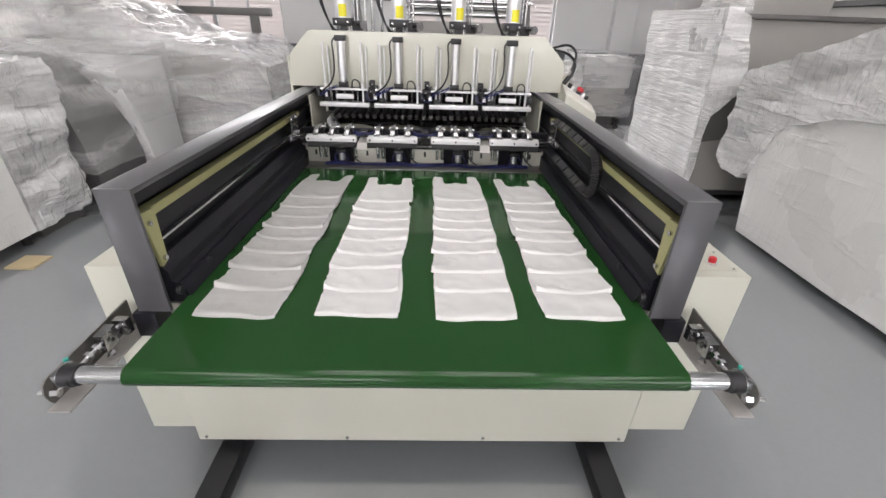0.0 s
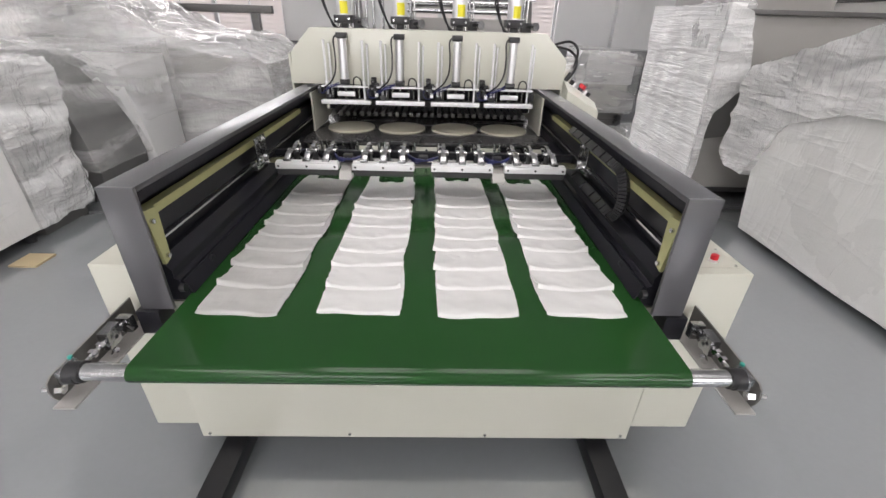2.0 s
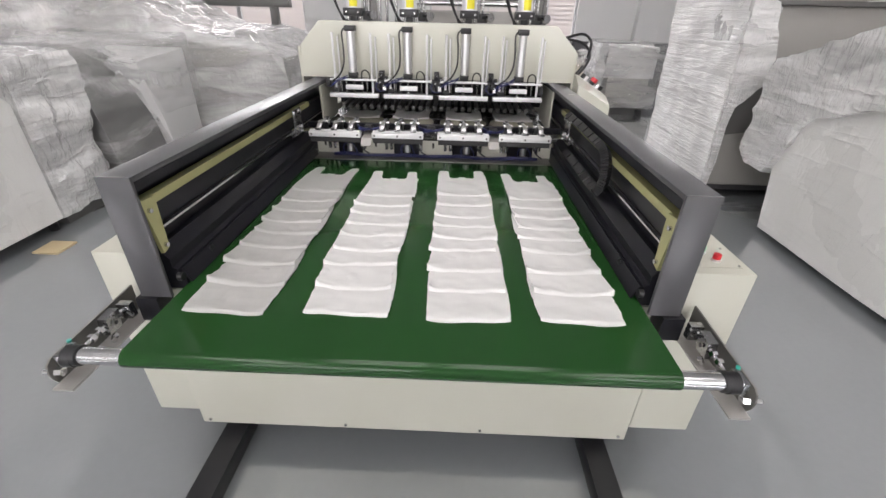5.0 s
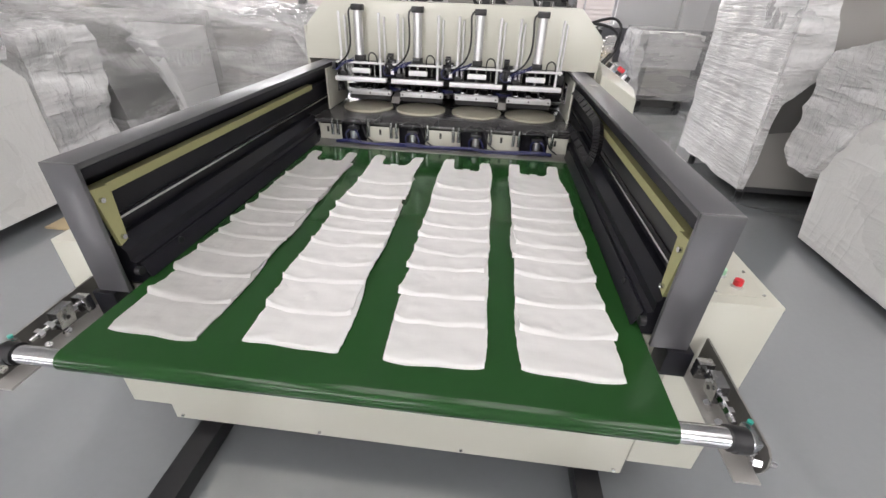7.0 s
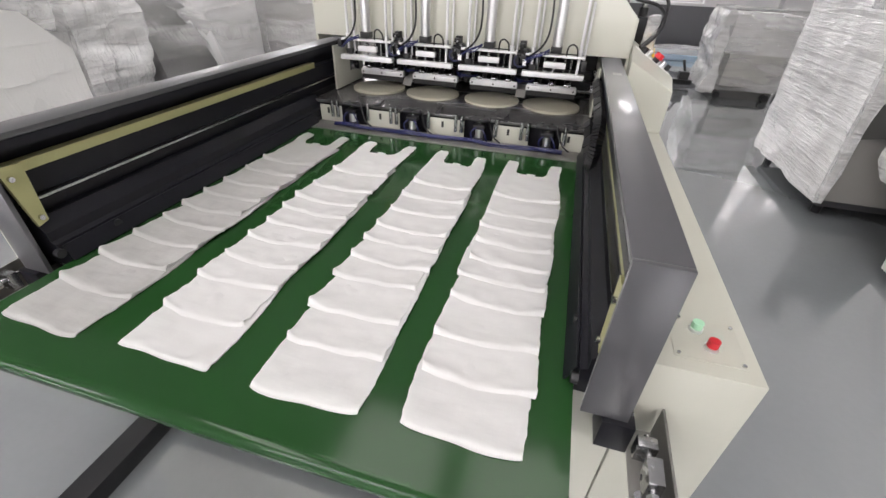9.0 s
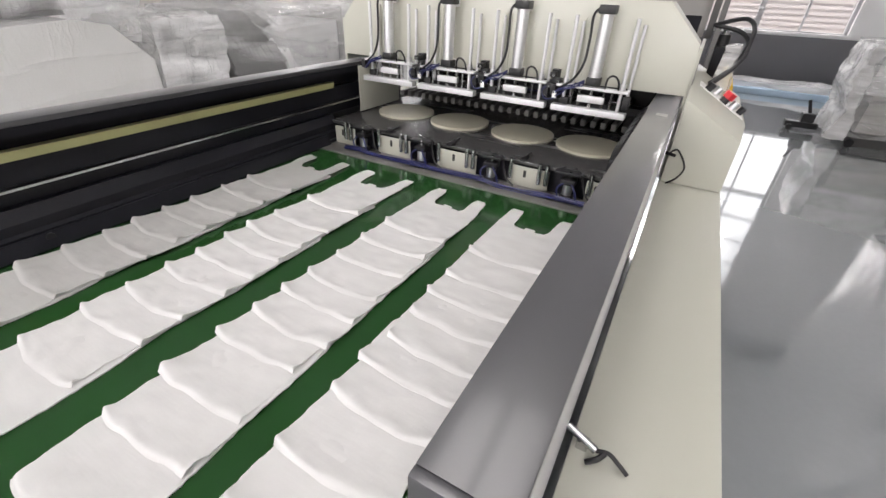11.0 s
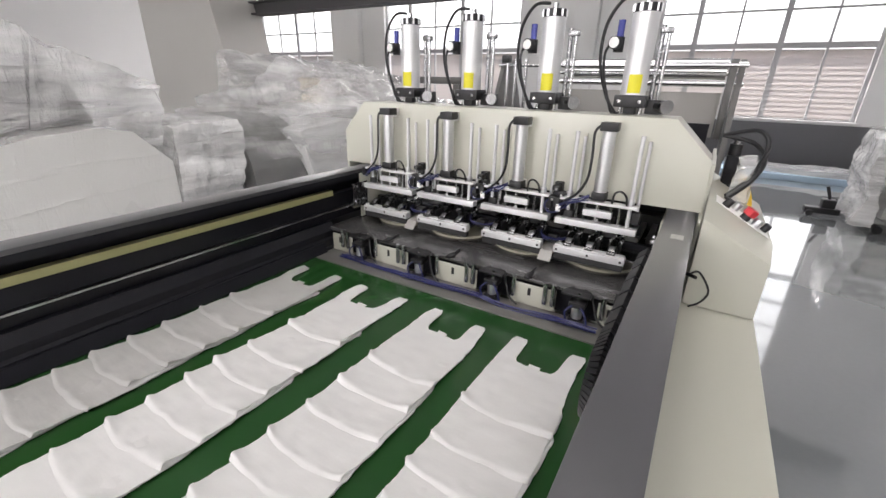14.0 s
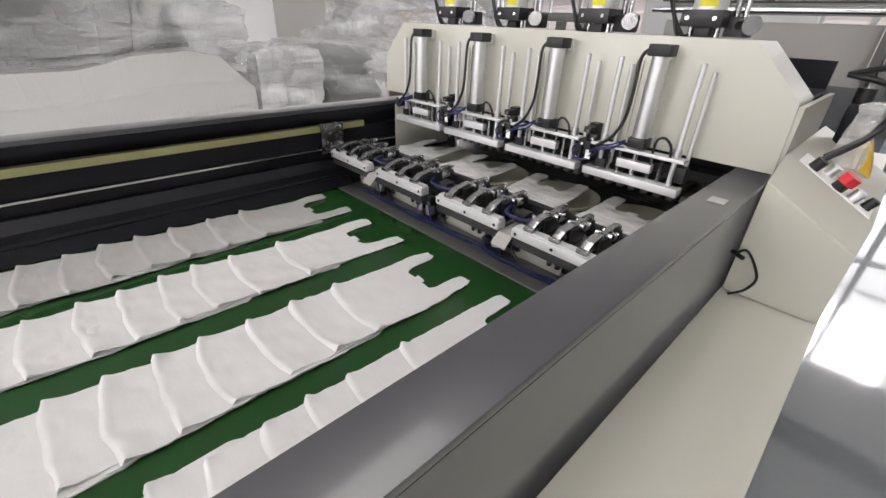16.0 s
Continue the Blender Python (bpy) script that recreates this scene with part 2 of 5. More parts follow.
def prism(bm, outline, axis, a, b, bevel=0.0):
    """outline: points in the plane across the axis, in the order of the two other axes."""
    def at(p, w):
        return {"x": (w, p[0], p[1]), "y": (p[0], w, p[1]), "z": (p[0], p[1], w)}[axis]
    lo = [bm.verts.new(at(p, a)) for p in outline]
    hi = [bm.verts.new(at(p, b)) for p in outline]
    faces = [bm.faces.new(lo[::-1]), bm.faces.new(hi)]
    n = len(outline)
    faces += [bm.faces.new((lo[i], lo[(i + 1) % n], hi[(i + 1) % n], hi[i])) for i in range(n)]
    if bevel:
        bmesh.ops.bevel(bm, geom=list({e for f in faces for e in f.edges}), offset=bevel, segments=2, affect="EDGES", profile=0.6)
    return bm


def B(*args, **kw):
    return box(bmesh.new(), *args, **kw)


def R(*args, **kw):
    return rod(bmesh.new(), *args, **kw)


def thing(name, place, label, category, group="", kind=""):
    ob = new(name)
    ob.location = place
    ob.empty_display_size = 0.05
    return tagged(ob, label, category, group, kind)


def root_place(ob):
    while ob.parent:
        ob = ob.parent
    return Vector(ob.location)


def finish(name, bm, mat):
    bmesh.ops.recalc_face_normals(bm, faces=bm.faces)
    me = bpy.data.meshes.new(name)
    bm.to_mesh(me)
    bm.free()
    me.materials.append(mat)
    me.set_sharp_from_angle(angle=radians(38))
    return me


def part(name, bm, mat, parent, label=""):
    """One mesh under a thing or a part; the bmesh is in world metres."""
    p = root_place(parent)
    bmesh.ops.translate(bm, verts=bm.verts, vec=-p)
    ob = new(name, finish(name, bm, mat))
    ob.parent = parent
    return tagged(ob, label)


def piece(name, mesh, parent, place):
    """A further object on a mesh that is shared, in its parent's space."""
    ob = new(name, mesh)
    ob.parent = parent
    ob.location = place
    return ob


def solid(name, bm, mat, label, category, kind="", group=""):
    """A thing of one mesh, with its origin at its base."""
    lo = Vector((min(v.co.x for v in bm.verts) + max(v.co.x for v in bm.verts), min(v.co.y for v in bm.verts) + max(v.co.y for v in bm.verts), 2 * min(v.co.z for v in bm.verts))) / 2
    bmesh.ops.translate(bm, verts=bm.verts, vec=-lo)
    ob = new(name, finish(name, bm, mat))
    ob.location = lo
    return tagged(ob, label, category, group, kind)


def lumpy(bm, amount, size, seed=0.0, keep_floor=True):
    """Uneven skin for wrapped things."""
    bmesh.ops.recalc_face_normals(bm, faces=bm.faces)
    bm.normal_update()
    for v in bm.verts:
        d = noise.noise(v.co * size + Vector((seed, seed * 2, 0))) + 0.5 * noise.noise(v.co * size * 2.7 + Vector((0, seed, seed)))
        m = v.normal * (d * amount)
        if keep_floor and v.co.z < 0.06:
            m.z = 0
        v.co += m
    for f in bm.faces:
        f.smooth = True
    return bm


def crumple(bm, amount, size, seed=0.0):
    """Sharp folds and dents for loose film."""
    bmesh.ops.recalc_face_normals(bm, faces=bm.faces)
    bm.normal_update()
    for v in bm.verts:
        p = v.co * size + Vector((seed, -seed, seed * 0.5))
        q = Vector((p.x * 1.3 + p.z, p.y * 0.8 - p.z * 0.6, p.z * 1.9 + p.x * 0.7))
        d = (0.5 - abs(noise.noise(p))) + 0.6 * (0.5 - abs(noise.noise(q * 1.9)))
        m = v.normal * (d * amount)
        if v.co.z < 0.06:
            m.z = 0
        v.co += m
    return bm


def dense(bm, edge):
    """Cut the faces of a form until no edge is much longer than given."""
    for _ in range(7):
        long_edges = [e for e in bm.edges if e.calc_length() > edge]
        if not long_edges:
            break
        bmesh.ops.subdivide_edges(bm, edges=long_edges, cuts=1, use_grid_fill=True)
    bmesh.ops.triangulate(bm, faces=[f for f in bm.faces if len(f.verts) > 4])
    return bm


# ---------------------------------------------------------------- the hall
X0, X1, Y0, Y1, TOP = -17.0, 11.5, -7.0, 12.5, 6.6
SILL, HEAD = 0.98, 5.0
BAYS = [(-15.1, -10.6), (-8.35, -3.9), (-0.65, 3.15), (6.6, 10.4)]
solid("ground", B(-90, 90, -70, 110, -0.45, -0.31), YARD, "pale concrete yard outside the hall", "ground", "structure")
solid("floor", B(X0, X1, Y0, Y1, -0.3, 0.0), FLOOR, "glossy grey epoxy factory floor", "floor", "structure")
solid("ceiling", B(X0 - 0.3, X1 + 0.3, Y0 - 0.3, Y1 + 0.3, TOP, TOP + 0.2), CEIL, "pale factory ceiling", "ceiling", "structure")


def pierced_wall(name, along, at, thick, a, b, bays):
    """A wall along x or y with window openings from SILL to HEAD."""
    bm = bmesh.new()
    cut = sorted(bays)
    def put(p, q, z0, z1):
        if along == "x":
            box(bm, p, q, at, at + thick, z0, z1)
        else:
            box(bm, at, at + thick, p, q, z0, z1)
    put(a, b, 0.0, SILL)
    put(a, b, HEAD, TOP)
    edge = a
    for p, q in cut:
        put(edge, p, SILL, HEAD)
        edge = q
    put(edge, b, SILL, HEAD)
    return solid(name, bm, WALL, "white-painted factory wall with tall window openings", "wall", "structure")


pierced_wall("wall_north", "x", Y1, 0.3, X0, X1, BAYS)
BACK = [(-12, -8), (-4.5, -0.5), (3, 7)]
pierced_wall("wall_south", "x", Y0 - 0.3, 0.3, X0, X1, BACK)
pierced_wall("wall_west", "y", X0 - 0.3, 0.3, Y0, Y1, [])
pierced_wall("wall_east", "y", X1, 0.3, Y0, Y1, [])
dado = solid("trim_north", B(X0 + 0.02, X1 - 0.02, Y1 - 0.012, Y1 - 0.003, 0.0, 0.95), DADO, "dark grey painted dado along the wall", "dado", "structure")
solid("trim_east", B(X1 - 0.012, X1 - 0.003, Y0 + 0.02, Y1 - 0.02, 0.0, 0.95), DADO, "dark grey painted dado along the wall", "dado", "structure")
for i, px in enumerate((-9.5, -2.2, 4.9)):
    solid("pillar", B(px - 0.28, px + 0.28, Y1 - 0.24, Y1 - 0.014, 0.0, TOP - 0.004, bevel=0.01), WALL, "white-painted wall pier between windows", "pillar", "structure", "wall piers")


def window(n, a, b, y, along="x"):
    """Steel window: frame, sill, mullions, transoms and panes."""
    w = thing("window_%d" % n, ((a + b) / 2, y, SILL), "tall grey steel factory window with many panes", "window", "", "structure")
    cols, step = 5, (b - a) / 5
    def seg(bm, p, q, t0, t1, z0, z1):
        return box(bm, p, q, y + t0, y + t1, z0, z1)
    bm = bmesh.new()
    for p, q, z0, z1 in ((a, a + 0.06, SILL, HEAD), (b - 0.06, b, SILL, HEAD), (a + 0.06, b - 0.06, SILL, SILL + 0.06), (a + 0.06, b - 0.06, HEAD - 0.06, HEAD)):
        seg(bm, p, q, 0.10, 0.17, z0, z1)
    part("window_frame", bm, FRAME_W, w)
    part("window_sill", seg(bmesh.new(), a - 0.05, b + 0.05, -0.06, 0.098, SILL + 0.001, SILL + 0.035), WALL, w)
    zs = [SILL + 0.06, 2.40, 3.04, 3.68, 4.32, HEAD - 0.06]
    for i in range(1, cols):
        thick = 0.05 if i in (1, 3) else 0.02
        part("mullion", seg(bmesh.new(), a + i * step - thick, a + i * step + thick, 0.105, 0.165, SILL + 0.06, HEAD - 0.06), FRAME_W, w)
    for k, z in enumerate(zs[1:-1]):
        t = 0.05 if k == 0 else 0.02
        part("transom", seg(bmesh.new(), a + 0.06, b - 0.06, 0.107, 0.163, z - t, z + t), FRAME_W, w)
    me = finish("pane", box(bmesh.new(), -step / 2, step / 2, -0.003, 0.003, -0.5, 0.5), GLASS)
    for i in range(cols):
        for z0, z1 in zip(zs, zs[1:]):
            ob = piece("pane", me, w, (a + (i + 0.5) * step - (a + b) / 2, 0.135, (z0 + z1) / 2 - SILL))
            ob.scale = (1, 1, (z1 - z0))
            ob.visible_shadow = False
    return w


for i, (a, b) in enumerate(BAYS):
    window(i + 1, a, b, Y1)
for i, (a, b) in enumerate(BACK):
    window(i + 5, a, b, Y0 - 0.27)
solid("backdrop", B(-120, 120, 60, 60.5, -0.3, 70), glow("white_sky", (1.0, 0.985, 0.98), 1.35), "bright white overcast sky beyond the windows", "sky", "structure")
facade = thing("neighbour_building", (2, 24, -0.31), "pale ribbed wall of a neighbouring building", "building")
part("wall", B(-60, 60, 24, 34, -0.31, 3.0), FACADE, facade)
part("roof", prism(bmesh.new(), [(23.6, 3.01), (34, 3.01), (34, 4.2)], "x", -60.4, 60.4), material("pale_sheet_roof", (0.6, 0.57, 0.56), 0.6), facade)
rib = finish("rib", box(bmesh.new(), -45, 45, -0.05, 0.0, -0.05, 0.05), FACADE)
for k in range(14):
    piece("rib", rib, facade, (0, -0.003, 0.5 + k * 0.2))

for a, b in BAYS:
    area_lamp("sky_light", ((a + b) / 2, Y1 + 2.6, 6.2), ((a + b) / 2, 5.0, 0.8), b - a, 3.0, 600, (1.0, 0.938, 0.94))
for a, b in BACK:
    area_lamp("window_light", ((a + b) / 2, Y0 - 0.4, 3.45), ((a + b) / 2, 3, 1.0), b - a - 0.2, 3.4, 260, (1.0, 0.945, 0.935))

def add_fill_panel(x, y, watts):
    """Broad fill light panel added under the ceiling, out of view."""
    lamp = thing("fill_panel", (x, y, TOP - 0.06), "unseen fill light panel added under the ceiling", "ceiling light", "ceiling lights")
    bm = bmesh.new()
    for a, b, c, d in ((x - 0.86, x - 0.8, y - 2.86, y + 2.86), (x + 0.8, x + 0.86, y - 2.86, y + 2.86), (x - 0.8, x + 0.8, y - 2.86, y - 2.8), (x - 0.8, x + 0.8, y + 2.8, y + 2.86)):
        box(bm, a, b, c, d, TOP - 0.06, TOP - 0.001)
    part("frame", bm, FRAME_W, lamp)
    part("diffuser", B(x - 0.8, x + 0.8, y - 2.8, y + 2.8, TOP - 0.03, TOP - 0.02), FILL_GLOW, lamp)
    area_lamp("fill_light", (x, y, TOP - 0.07), (x, y, 0), 1.5, 5.4, watts, (1, 0.938, 0.925))


# added fill panels, set where the belt does not mirror them
for x, y, watts in ((-0.95, 1.0, 66), (0.95, 1.0, 66), (-3.4, -3.3, 95), (3.3, -3.3, 95)):
    add_fill_panel(x, y, watts)

beam = solid("crane_beam", prism(bmesh.new(), [(7.0, 2.70), (7.26, 2.70), (7.26, 2.73), (7.15, 2.73), (7.15, 2.90), (7.26, 2.90), (7.26, 2.93), (7.0, 2.93), (7.0, 2.90), (7.11, 2.90), (7.11, 2.73), (7.0, 2.73)], "x", -8.9, X1 - 0.01), BEAM, "dark steel beam spanning the hall", "beam", "structure")


# ---------------------------------------------------------------- bag making machine: base and belt
LANES = (-0.505, -0.172, 0.175, 0.503)
HEADS = (-0.492, -0.166, 0.166, 0.49)
BELT_Z = 0.812

base = thing("machine_base", (0, 2.6, 0), "cream-painted sheet steel base of the bag machine", "machine base")
part("front_panel", B(-0.822, 0.818, 1.172, 1.20, 0.138, 0.775, bevel=0.003), CREAM, base)
for sx in (-1, 1):
    xs = sorted((sx * 0.825, 1.04 if sx > 0 else -0.98))
    part("side_box", B(xs[0], xs[1], 1.18, 5.2, 0.20, 0.90, bevel=0.004), CREAM, base)
    for y in (1.5, 3.2, 5.0):
        part("leg", B(sx * 0.93 - 0.04, sx * 0.93 + 0.04, y - 0.04, y + 0.04, 0.0, 0.209), BLACK, base)
part("rear_body", B(-0.79, 0.79, 2.75, 5.2, 0.2, 0.86), CREAM, base)
screw = finish("screw", rod(bmesh.new(), (0, 0, 0), (0, -0.005, 0), 0.006, 10), STEEL)
for x in (-0.79, -0.26, 0.26, 0.79):
    piece("screw", screw, base, (x, 1.172 - 2.6, 0.158))
for sx in (-1, 1):
    solid("skid", B(sx * 0.72 - 0.045, sx * 0.72 + 0.045, 0.55, 5.1, 0.0, 0.08, bevel=0.004), BLACK, "black steel skid rail under the machine", "skid", group="machine skids")

belt = thing("conveyor_belt", (0, 1.7, 0.76), "glossy green conveyor belt with bag packs on it", "conveyor")
prof = []
ry, rz, rr = 0.864, 0.786, 0.026
prof += [(2.422, BELT_Z)]
for k in range(13):
    a = math.pi / 2 + math.pi * k / 12
    prof.append((ry + rr * math.cos(a), rz + rr * math.sin(a)))
prof += [(2.422, rz - rr)]
bm = prism(bmesh.new(), prof, "x", -0.687, 0.697)
for f in bm.faces:
    f.smooth = abs(f.normal.x) < 0.5
part("belt", bm, BELT, belt)
for sx in (-1, 1):
    part("roller_shaft", R((sx * 0.69, ry, rz - 0.001), (sx * 0.80, ry, rz - 0.001), 0.0225, 24), STEEL, belt)
    part("shaft_collar", R((sx * 0.80, ry, rz - 0.001), (sx * 0.8125, ry, rz - 0.001), 0.027, 20), BLACK, belt)
    arm = part("tension_bracket", prism(bmesh.new(), [(1.17, 0.70), (0.85, 0.70), (0.842, 0.715), (0.838, 0.74), (0.845, 0.762), (0.86, 0.772), (1.17, 0.788)], "x", sx * 0.884, sx * 0.889), STRIP, belt, "grey steel belt tension bracket")
    part("bracket_base", prism(bmesh.new(), [(1.17, 0.695), (0.826, 0.695), (0.826, 0.70), (1.17, 0.70)], "x", sx * 0.83, sx * 0.8835), SHELL_GREY, arm)
    part("bearing", R((sx * 0.813, ry, rz - 0.004), (sx * 0.838, ry, rz - 0.004), 0.028, 20), BLACK, arm)
    part("bearing_ring", R((sx * 0.838, ry, rz - 0.004), (sx * 0.846, ry, rz - 0.004), 0.02, 16), STEEL, arm)
    part("bearing_carrier", B(*sorted((sx * 0.8465, sx * 0.868)), 0.852, 0.908, 0.748, 0.79, bevel=0.006), CLAMP, arm)
    part("tension_screw", R((sx * 0.853, 0.925, 0.758), (sx * 0.853, 1.11, 0.766), 0.006, 10), STEEL, arm)
    for y in (0.945, 0.975, 1.045):
        part("nut", R((sx * 0.853, y, 0.76), (sx * 0.853, y + 0.014, 0.76), 0.0125, 6), CHROME, arm)
    part("front_bolt", R((sx * 0.86, 0.855, 0.735), (sx * 0.908, 0.848, 0.737), 0.006, 8), CHROME, arm)
    part("front_nut", R((sx * 0.862, 0.855, 0.735), (sx * 0.878, 0.853, 0.735), 0.013, 6), CHROME, arm)
    for y, x in ((0.95, 0.852), (1.005, 0.85)):
        part("cap_screw", R((sx * x, y, 0.705), (sx * (x - 0.012), y, 0.728), 0.009, 8), CHROME, arm)
    part("guide_block", prism(bmesh.new(), [(0.995, 0.735), (1.04, 0.735), (1.05, 0.79), (1.0, 0.785)], "x", sx * 0.84, sx * 0.868), CLAMP, arm)
    part("guide_block", B(*sorted((sx * 0.828, sx * 0.866)), 1.07, 1.095, 0.735, 0.785, bevel=0.002), CLAMP, arm)
    part("block_hole", R((sx * 0.835, 1.02, 0.762), (sx * 0.8335, 1.02, 0.762), 0.006, 10), BLACK, arm)
    part("bracket_post", B(*sorted((sx * 0.76, sx * 0.826)), 1.10, 1.17, 0.705, 0.788, bevel=0.003), RAIL_DARK, arm)
    part("grease_cap", R((sx * 0.858, 0.90, 0.795), (sx * 0.858, 0.90, 0.801), 0.006, 8), TEAL, arm)

# side rails
RAIL_Y0, RAIL_Y1 = 1.11, 2.80
for sx in (-1, 1):
    rail = thing("side_rail", (sx * 0.765, 1.95, 0.79), "dark grey painted steel side rail with linear guide", "machine rail", "side rails")
    xo, xi = sx * 0.81, sx * 0.716
    def span(a, b):
        return sorted((sx * a, sx * b))
    part("front_plate", B(*span(0.716, 0.81), 1.11, 1.122, 0.79, 1.17, bevel=0.002), GREY_PAINT, rail)
    part("top_plate", B(*span(0.716, 0.81), 1.1225, RAIL_Y1 + 0.5, 1.155, 1.17, bevel=0.002), GREY_PAINT, rail)
    part("outer_plate", B(*span(0.798, 0.81), 1.1225, RAIL_Y1 + 0.5, 0.79, 1.1545), GREY_PAINT, rail)
    part("top_lip", B(*span(0.716, 0.726), 1.1225, RAIL_Y1 + 0.5, 1.128, 1.1545), RAIL_DARK, rail)
    part("yellow_bar", B(*span(0.734, 0.765), 1.135, 2.62, 1.064, 1.090), YELLOW_BAR, rail, "yellow passivated guide bar")
    part("bar_end", prism(bmesh.new(), [(1.126, 1.096), (1.185, 1.09), (1.178, 0.93), (1.15, 0.922)], "x", sx * 0.722, sx * 0.7335), YELLOW_BAR, rail)
    for y, z in ((1.145, 1.062), (1.163, 0.945)):
        part("bolt", R((sx * 0.7215, y, z), (sx * 0.713, y, z), 0.0075, 8), STEEL, rail)
    part("guide_beam", B(*span(0.755, 0.797), 1.13, 3.2, 0.992, 1.0635), RAIL_DARK, rail)
    part("inner_liner", B(*span(0.786, 0.7975), 1.1226, 3.2, 1.0645, 1.154), RAIL_DARK, rail)
    part("linear_guide", B(*span(0.736, 0.7545), 1.16, 3.2, 0.983, 0.990), STEEL, rail, "bright steel linear guide")
    part("recess", B(*span(0.765, 0.797), 1.13, 3.2, 0.935, 0.976), RAIL_DARK, rail)
    part("lower_beam", prism(bmesh.new(), [(sx * 0.797, 0.9345), (sx * 0.742, 0.9345), (sx * 0.715, 0.90), (sx * 0.715, 0.872), (sx * 0.70, 0.866), (sx * 0.70, 0.832), (sx * 0.797, 0.832)], "y", 1.15, 2.6), RAIL_DARK, rail)
    part("belt_guard", prism(bmesh.new(), [(sx * 0.698, 0.86), (sx * 0.694, 0.86), (sx * 0.674, 0.816), (sx * 0.679, 0.816)], "y", 1.16, 2.5), RAIL_DARK, rail)
    for y in (1.145, 1.32):
        part("end_roller", R((sx * 0.685, y, 0.845), (sx * 0.7, y, 0.845), 0.013, 12), BLACK, rail)
    part("inner_cheek", B(*span(0.706, 0.716), 2.79, 3.15, 0.92, 1.15, bevel=0.002), CREAM, rail)

part("gap_filler", B(0.70, 0.80, 1.16, 2.6, 0.79, 0.83), RAIL_DARK, base)
part("gap_filler", B(-0.80, -0.69, 1.16, 2.6, 0.79, 0.83), RAIL_DARK, base)

# ---------------------------------------------------------------- work table with round blocks
table = thing("work_table", (0, 3.0, 0.80), "dark steel work table with four round punching blocks", "work table")
part("table_plate", B(-0.74, 0.74, 2.575, 4.15, 0.901, 0.915, bevel=0.002), PLATE, table)
part("front_apron", B(-0.70, 0.70, 2.60, 2.615, 0.80, 0.9), RAIL_DARK, table)
for a, b in ((-0.69, -0.565), (-0.42, -0.235), (-0.085, 0.11), (0.26, 0.435), (0.585, 0.69)):
    part("apron_plate", B(a, b, 2.555, 2.561, 0.80, 0.898, bevel=0.001), CREAM, table)
    part("apron_slot", B((a + b) / 2 - 0.02, (a + b) / 2 - 0.008, 2.5532, 2.5548, 0.855, 0.885), BLACK, table)
part("edge_bar", B(-0.69, 0.69, 2.425, 2.552, 0.79, 0.8165, bevel=0.003), STRIP, table)
for x in LANES:
    bm = R((x, 2.932, 0.9155), (x, 2.932, 0.926), 0.152, 56)
    part("round_block", bm, DISC, table, "pale round punching block")
    cyl = part("stop_cylinder", R((x + 0.02, 2.525, 0.838), (x + 0.02, 2.525, 0.882), 0.019, 18), ALU, table, "small pneumatic stop cylinder")
    part("cylinder_foot", B(x - 0.005, x + 0.045, 2.505, 2.545, 0.817, 0.8375, bevel=0.003), BLACK, cyl)
    part("cylinder_head", B(x - 0.008, x + 0.048, 2.50, 2.55, 0.8825, 0.902, bevel=0.003), BLACK, cyl)
    part("piston", R((x + 0.02, 2.525, 0.902), (x + 0.02, 2.525, 0.93), 0.006, 8), CHROME, cyl)
    part("head_arm", B(x - 0.04, x + 0.06, 2.515, 2.555, 0.9165, 0.926, bevel=0.003), BLACK, cyl)
    part("stop_block", B(x - 0.03, x + 0.05, 2.555, 2.576, 0.903, 0.924, bevel=0.003), BLACK, table)
    part("stop_pin", R((x - 0.012, 2.566, 0.924), (x - 0.012, 2.566, 0.936), 0.004, 8), CHROME, table)
    part("stop_pin", R((x + 0.032, 2.566, 0.924), (x + 0.032, 2.566, 0.936), 0.004, 8), CHROME, table)
    for dx in (-0.075, -0.105, 0.10):
        part("guide_sleeve", R((x + dx, 2.542, 0.845), (x + dx, 2.542, 0.93), 0.0095, 12), STEEL, table)
    part("clip", B(x + 0.128, x + 0.152, 2.56, 2.61, 0.916, 0.925, bevel=0.002), BLACK, table)
    part("clip_arm", B(x + 0.135, x + 0.142, 2.585, 2.67, 0.918, 0.924), BLACK, table)
    part("loop_hose", pipe(bmesh.new(), [(x + 0.06, 2.545, 0.918), (x + 0.075, 2.53, 0.885), (x + 0.095, 2.515, 0.85), (x + 0.13, 2.51, 0.826)], 0.004, 6), BLACK, table)
hose_pts = []
for i, x in enumerate(LANES):
    hose_pts += [(x - 0.07, 2.50, 0.826), (x + 0.0, 2.49, 0.832), (x + 0.10, 2.495, 0.822 + 0.004 * (i % 2))]
for k in range(4):
    wob = [(p[0], p[1] - 0.006 * k, p[2] + 0.006 * math.sin(2.1 * k + i * 1.3)) for i, p in enumerate(hose_pts)]
    part("air_hose", pipe(bmesh.new(), wob, 0.0036, 7), BLUE, table, "blue pneumatic hose")
for x in LANES:
    for k in (-1, 1):
        part("air_hose", pipe(bmesh.new(), [(x + 0.02 + 0.012 * k, 2.504, 0.892), (x + 0.02 + 0.034 * k, 2.49, 0.868), (x + 0.03 + 0.036 * k, 2.49, 0.832)], 0.0035, 6), BLUE, table)
for k in range(28):
    x = -0.66 + k * 1.32 / 27
    part("feed_finger", B(x - 0.012, x + 0.012, 3.12, 3.36, 0.955, 0.985, bevel=0.003), SHELL_DARK, table)
# dark tunnel walls added to keep light off the waiting packs
part("feed_light_block", B(-0.78, 0.78, 3.545, 4.15, 1.06, 1.07), RAIL_DARK, table)
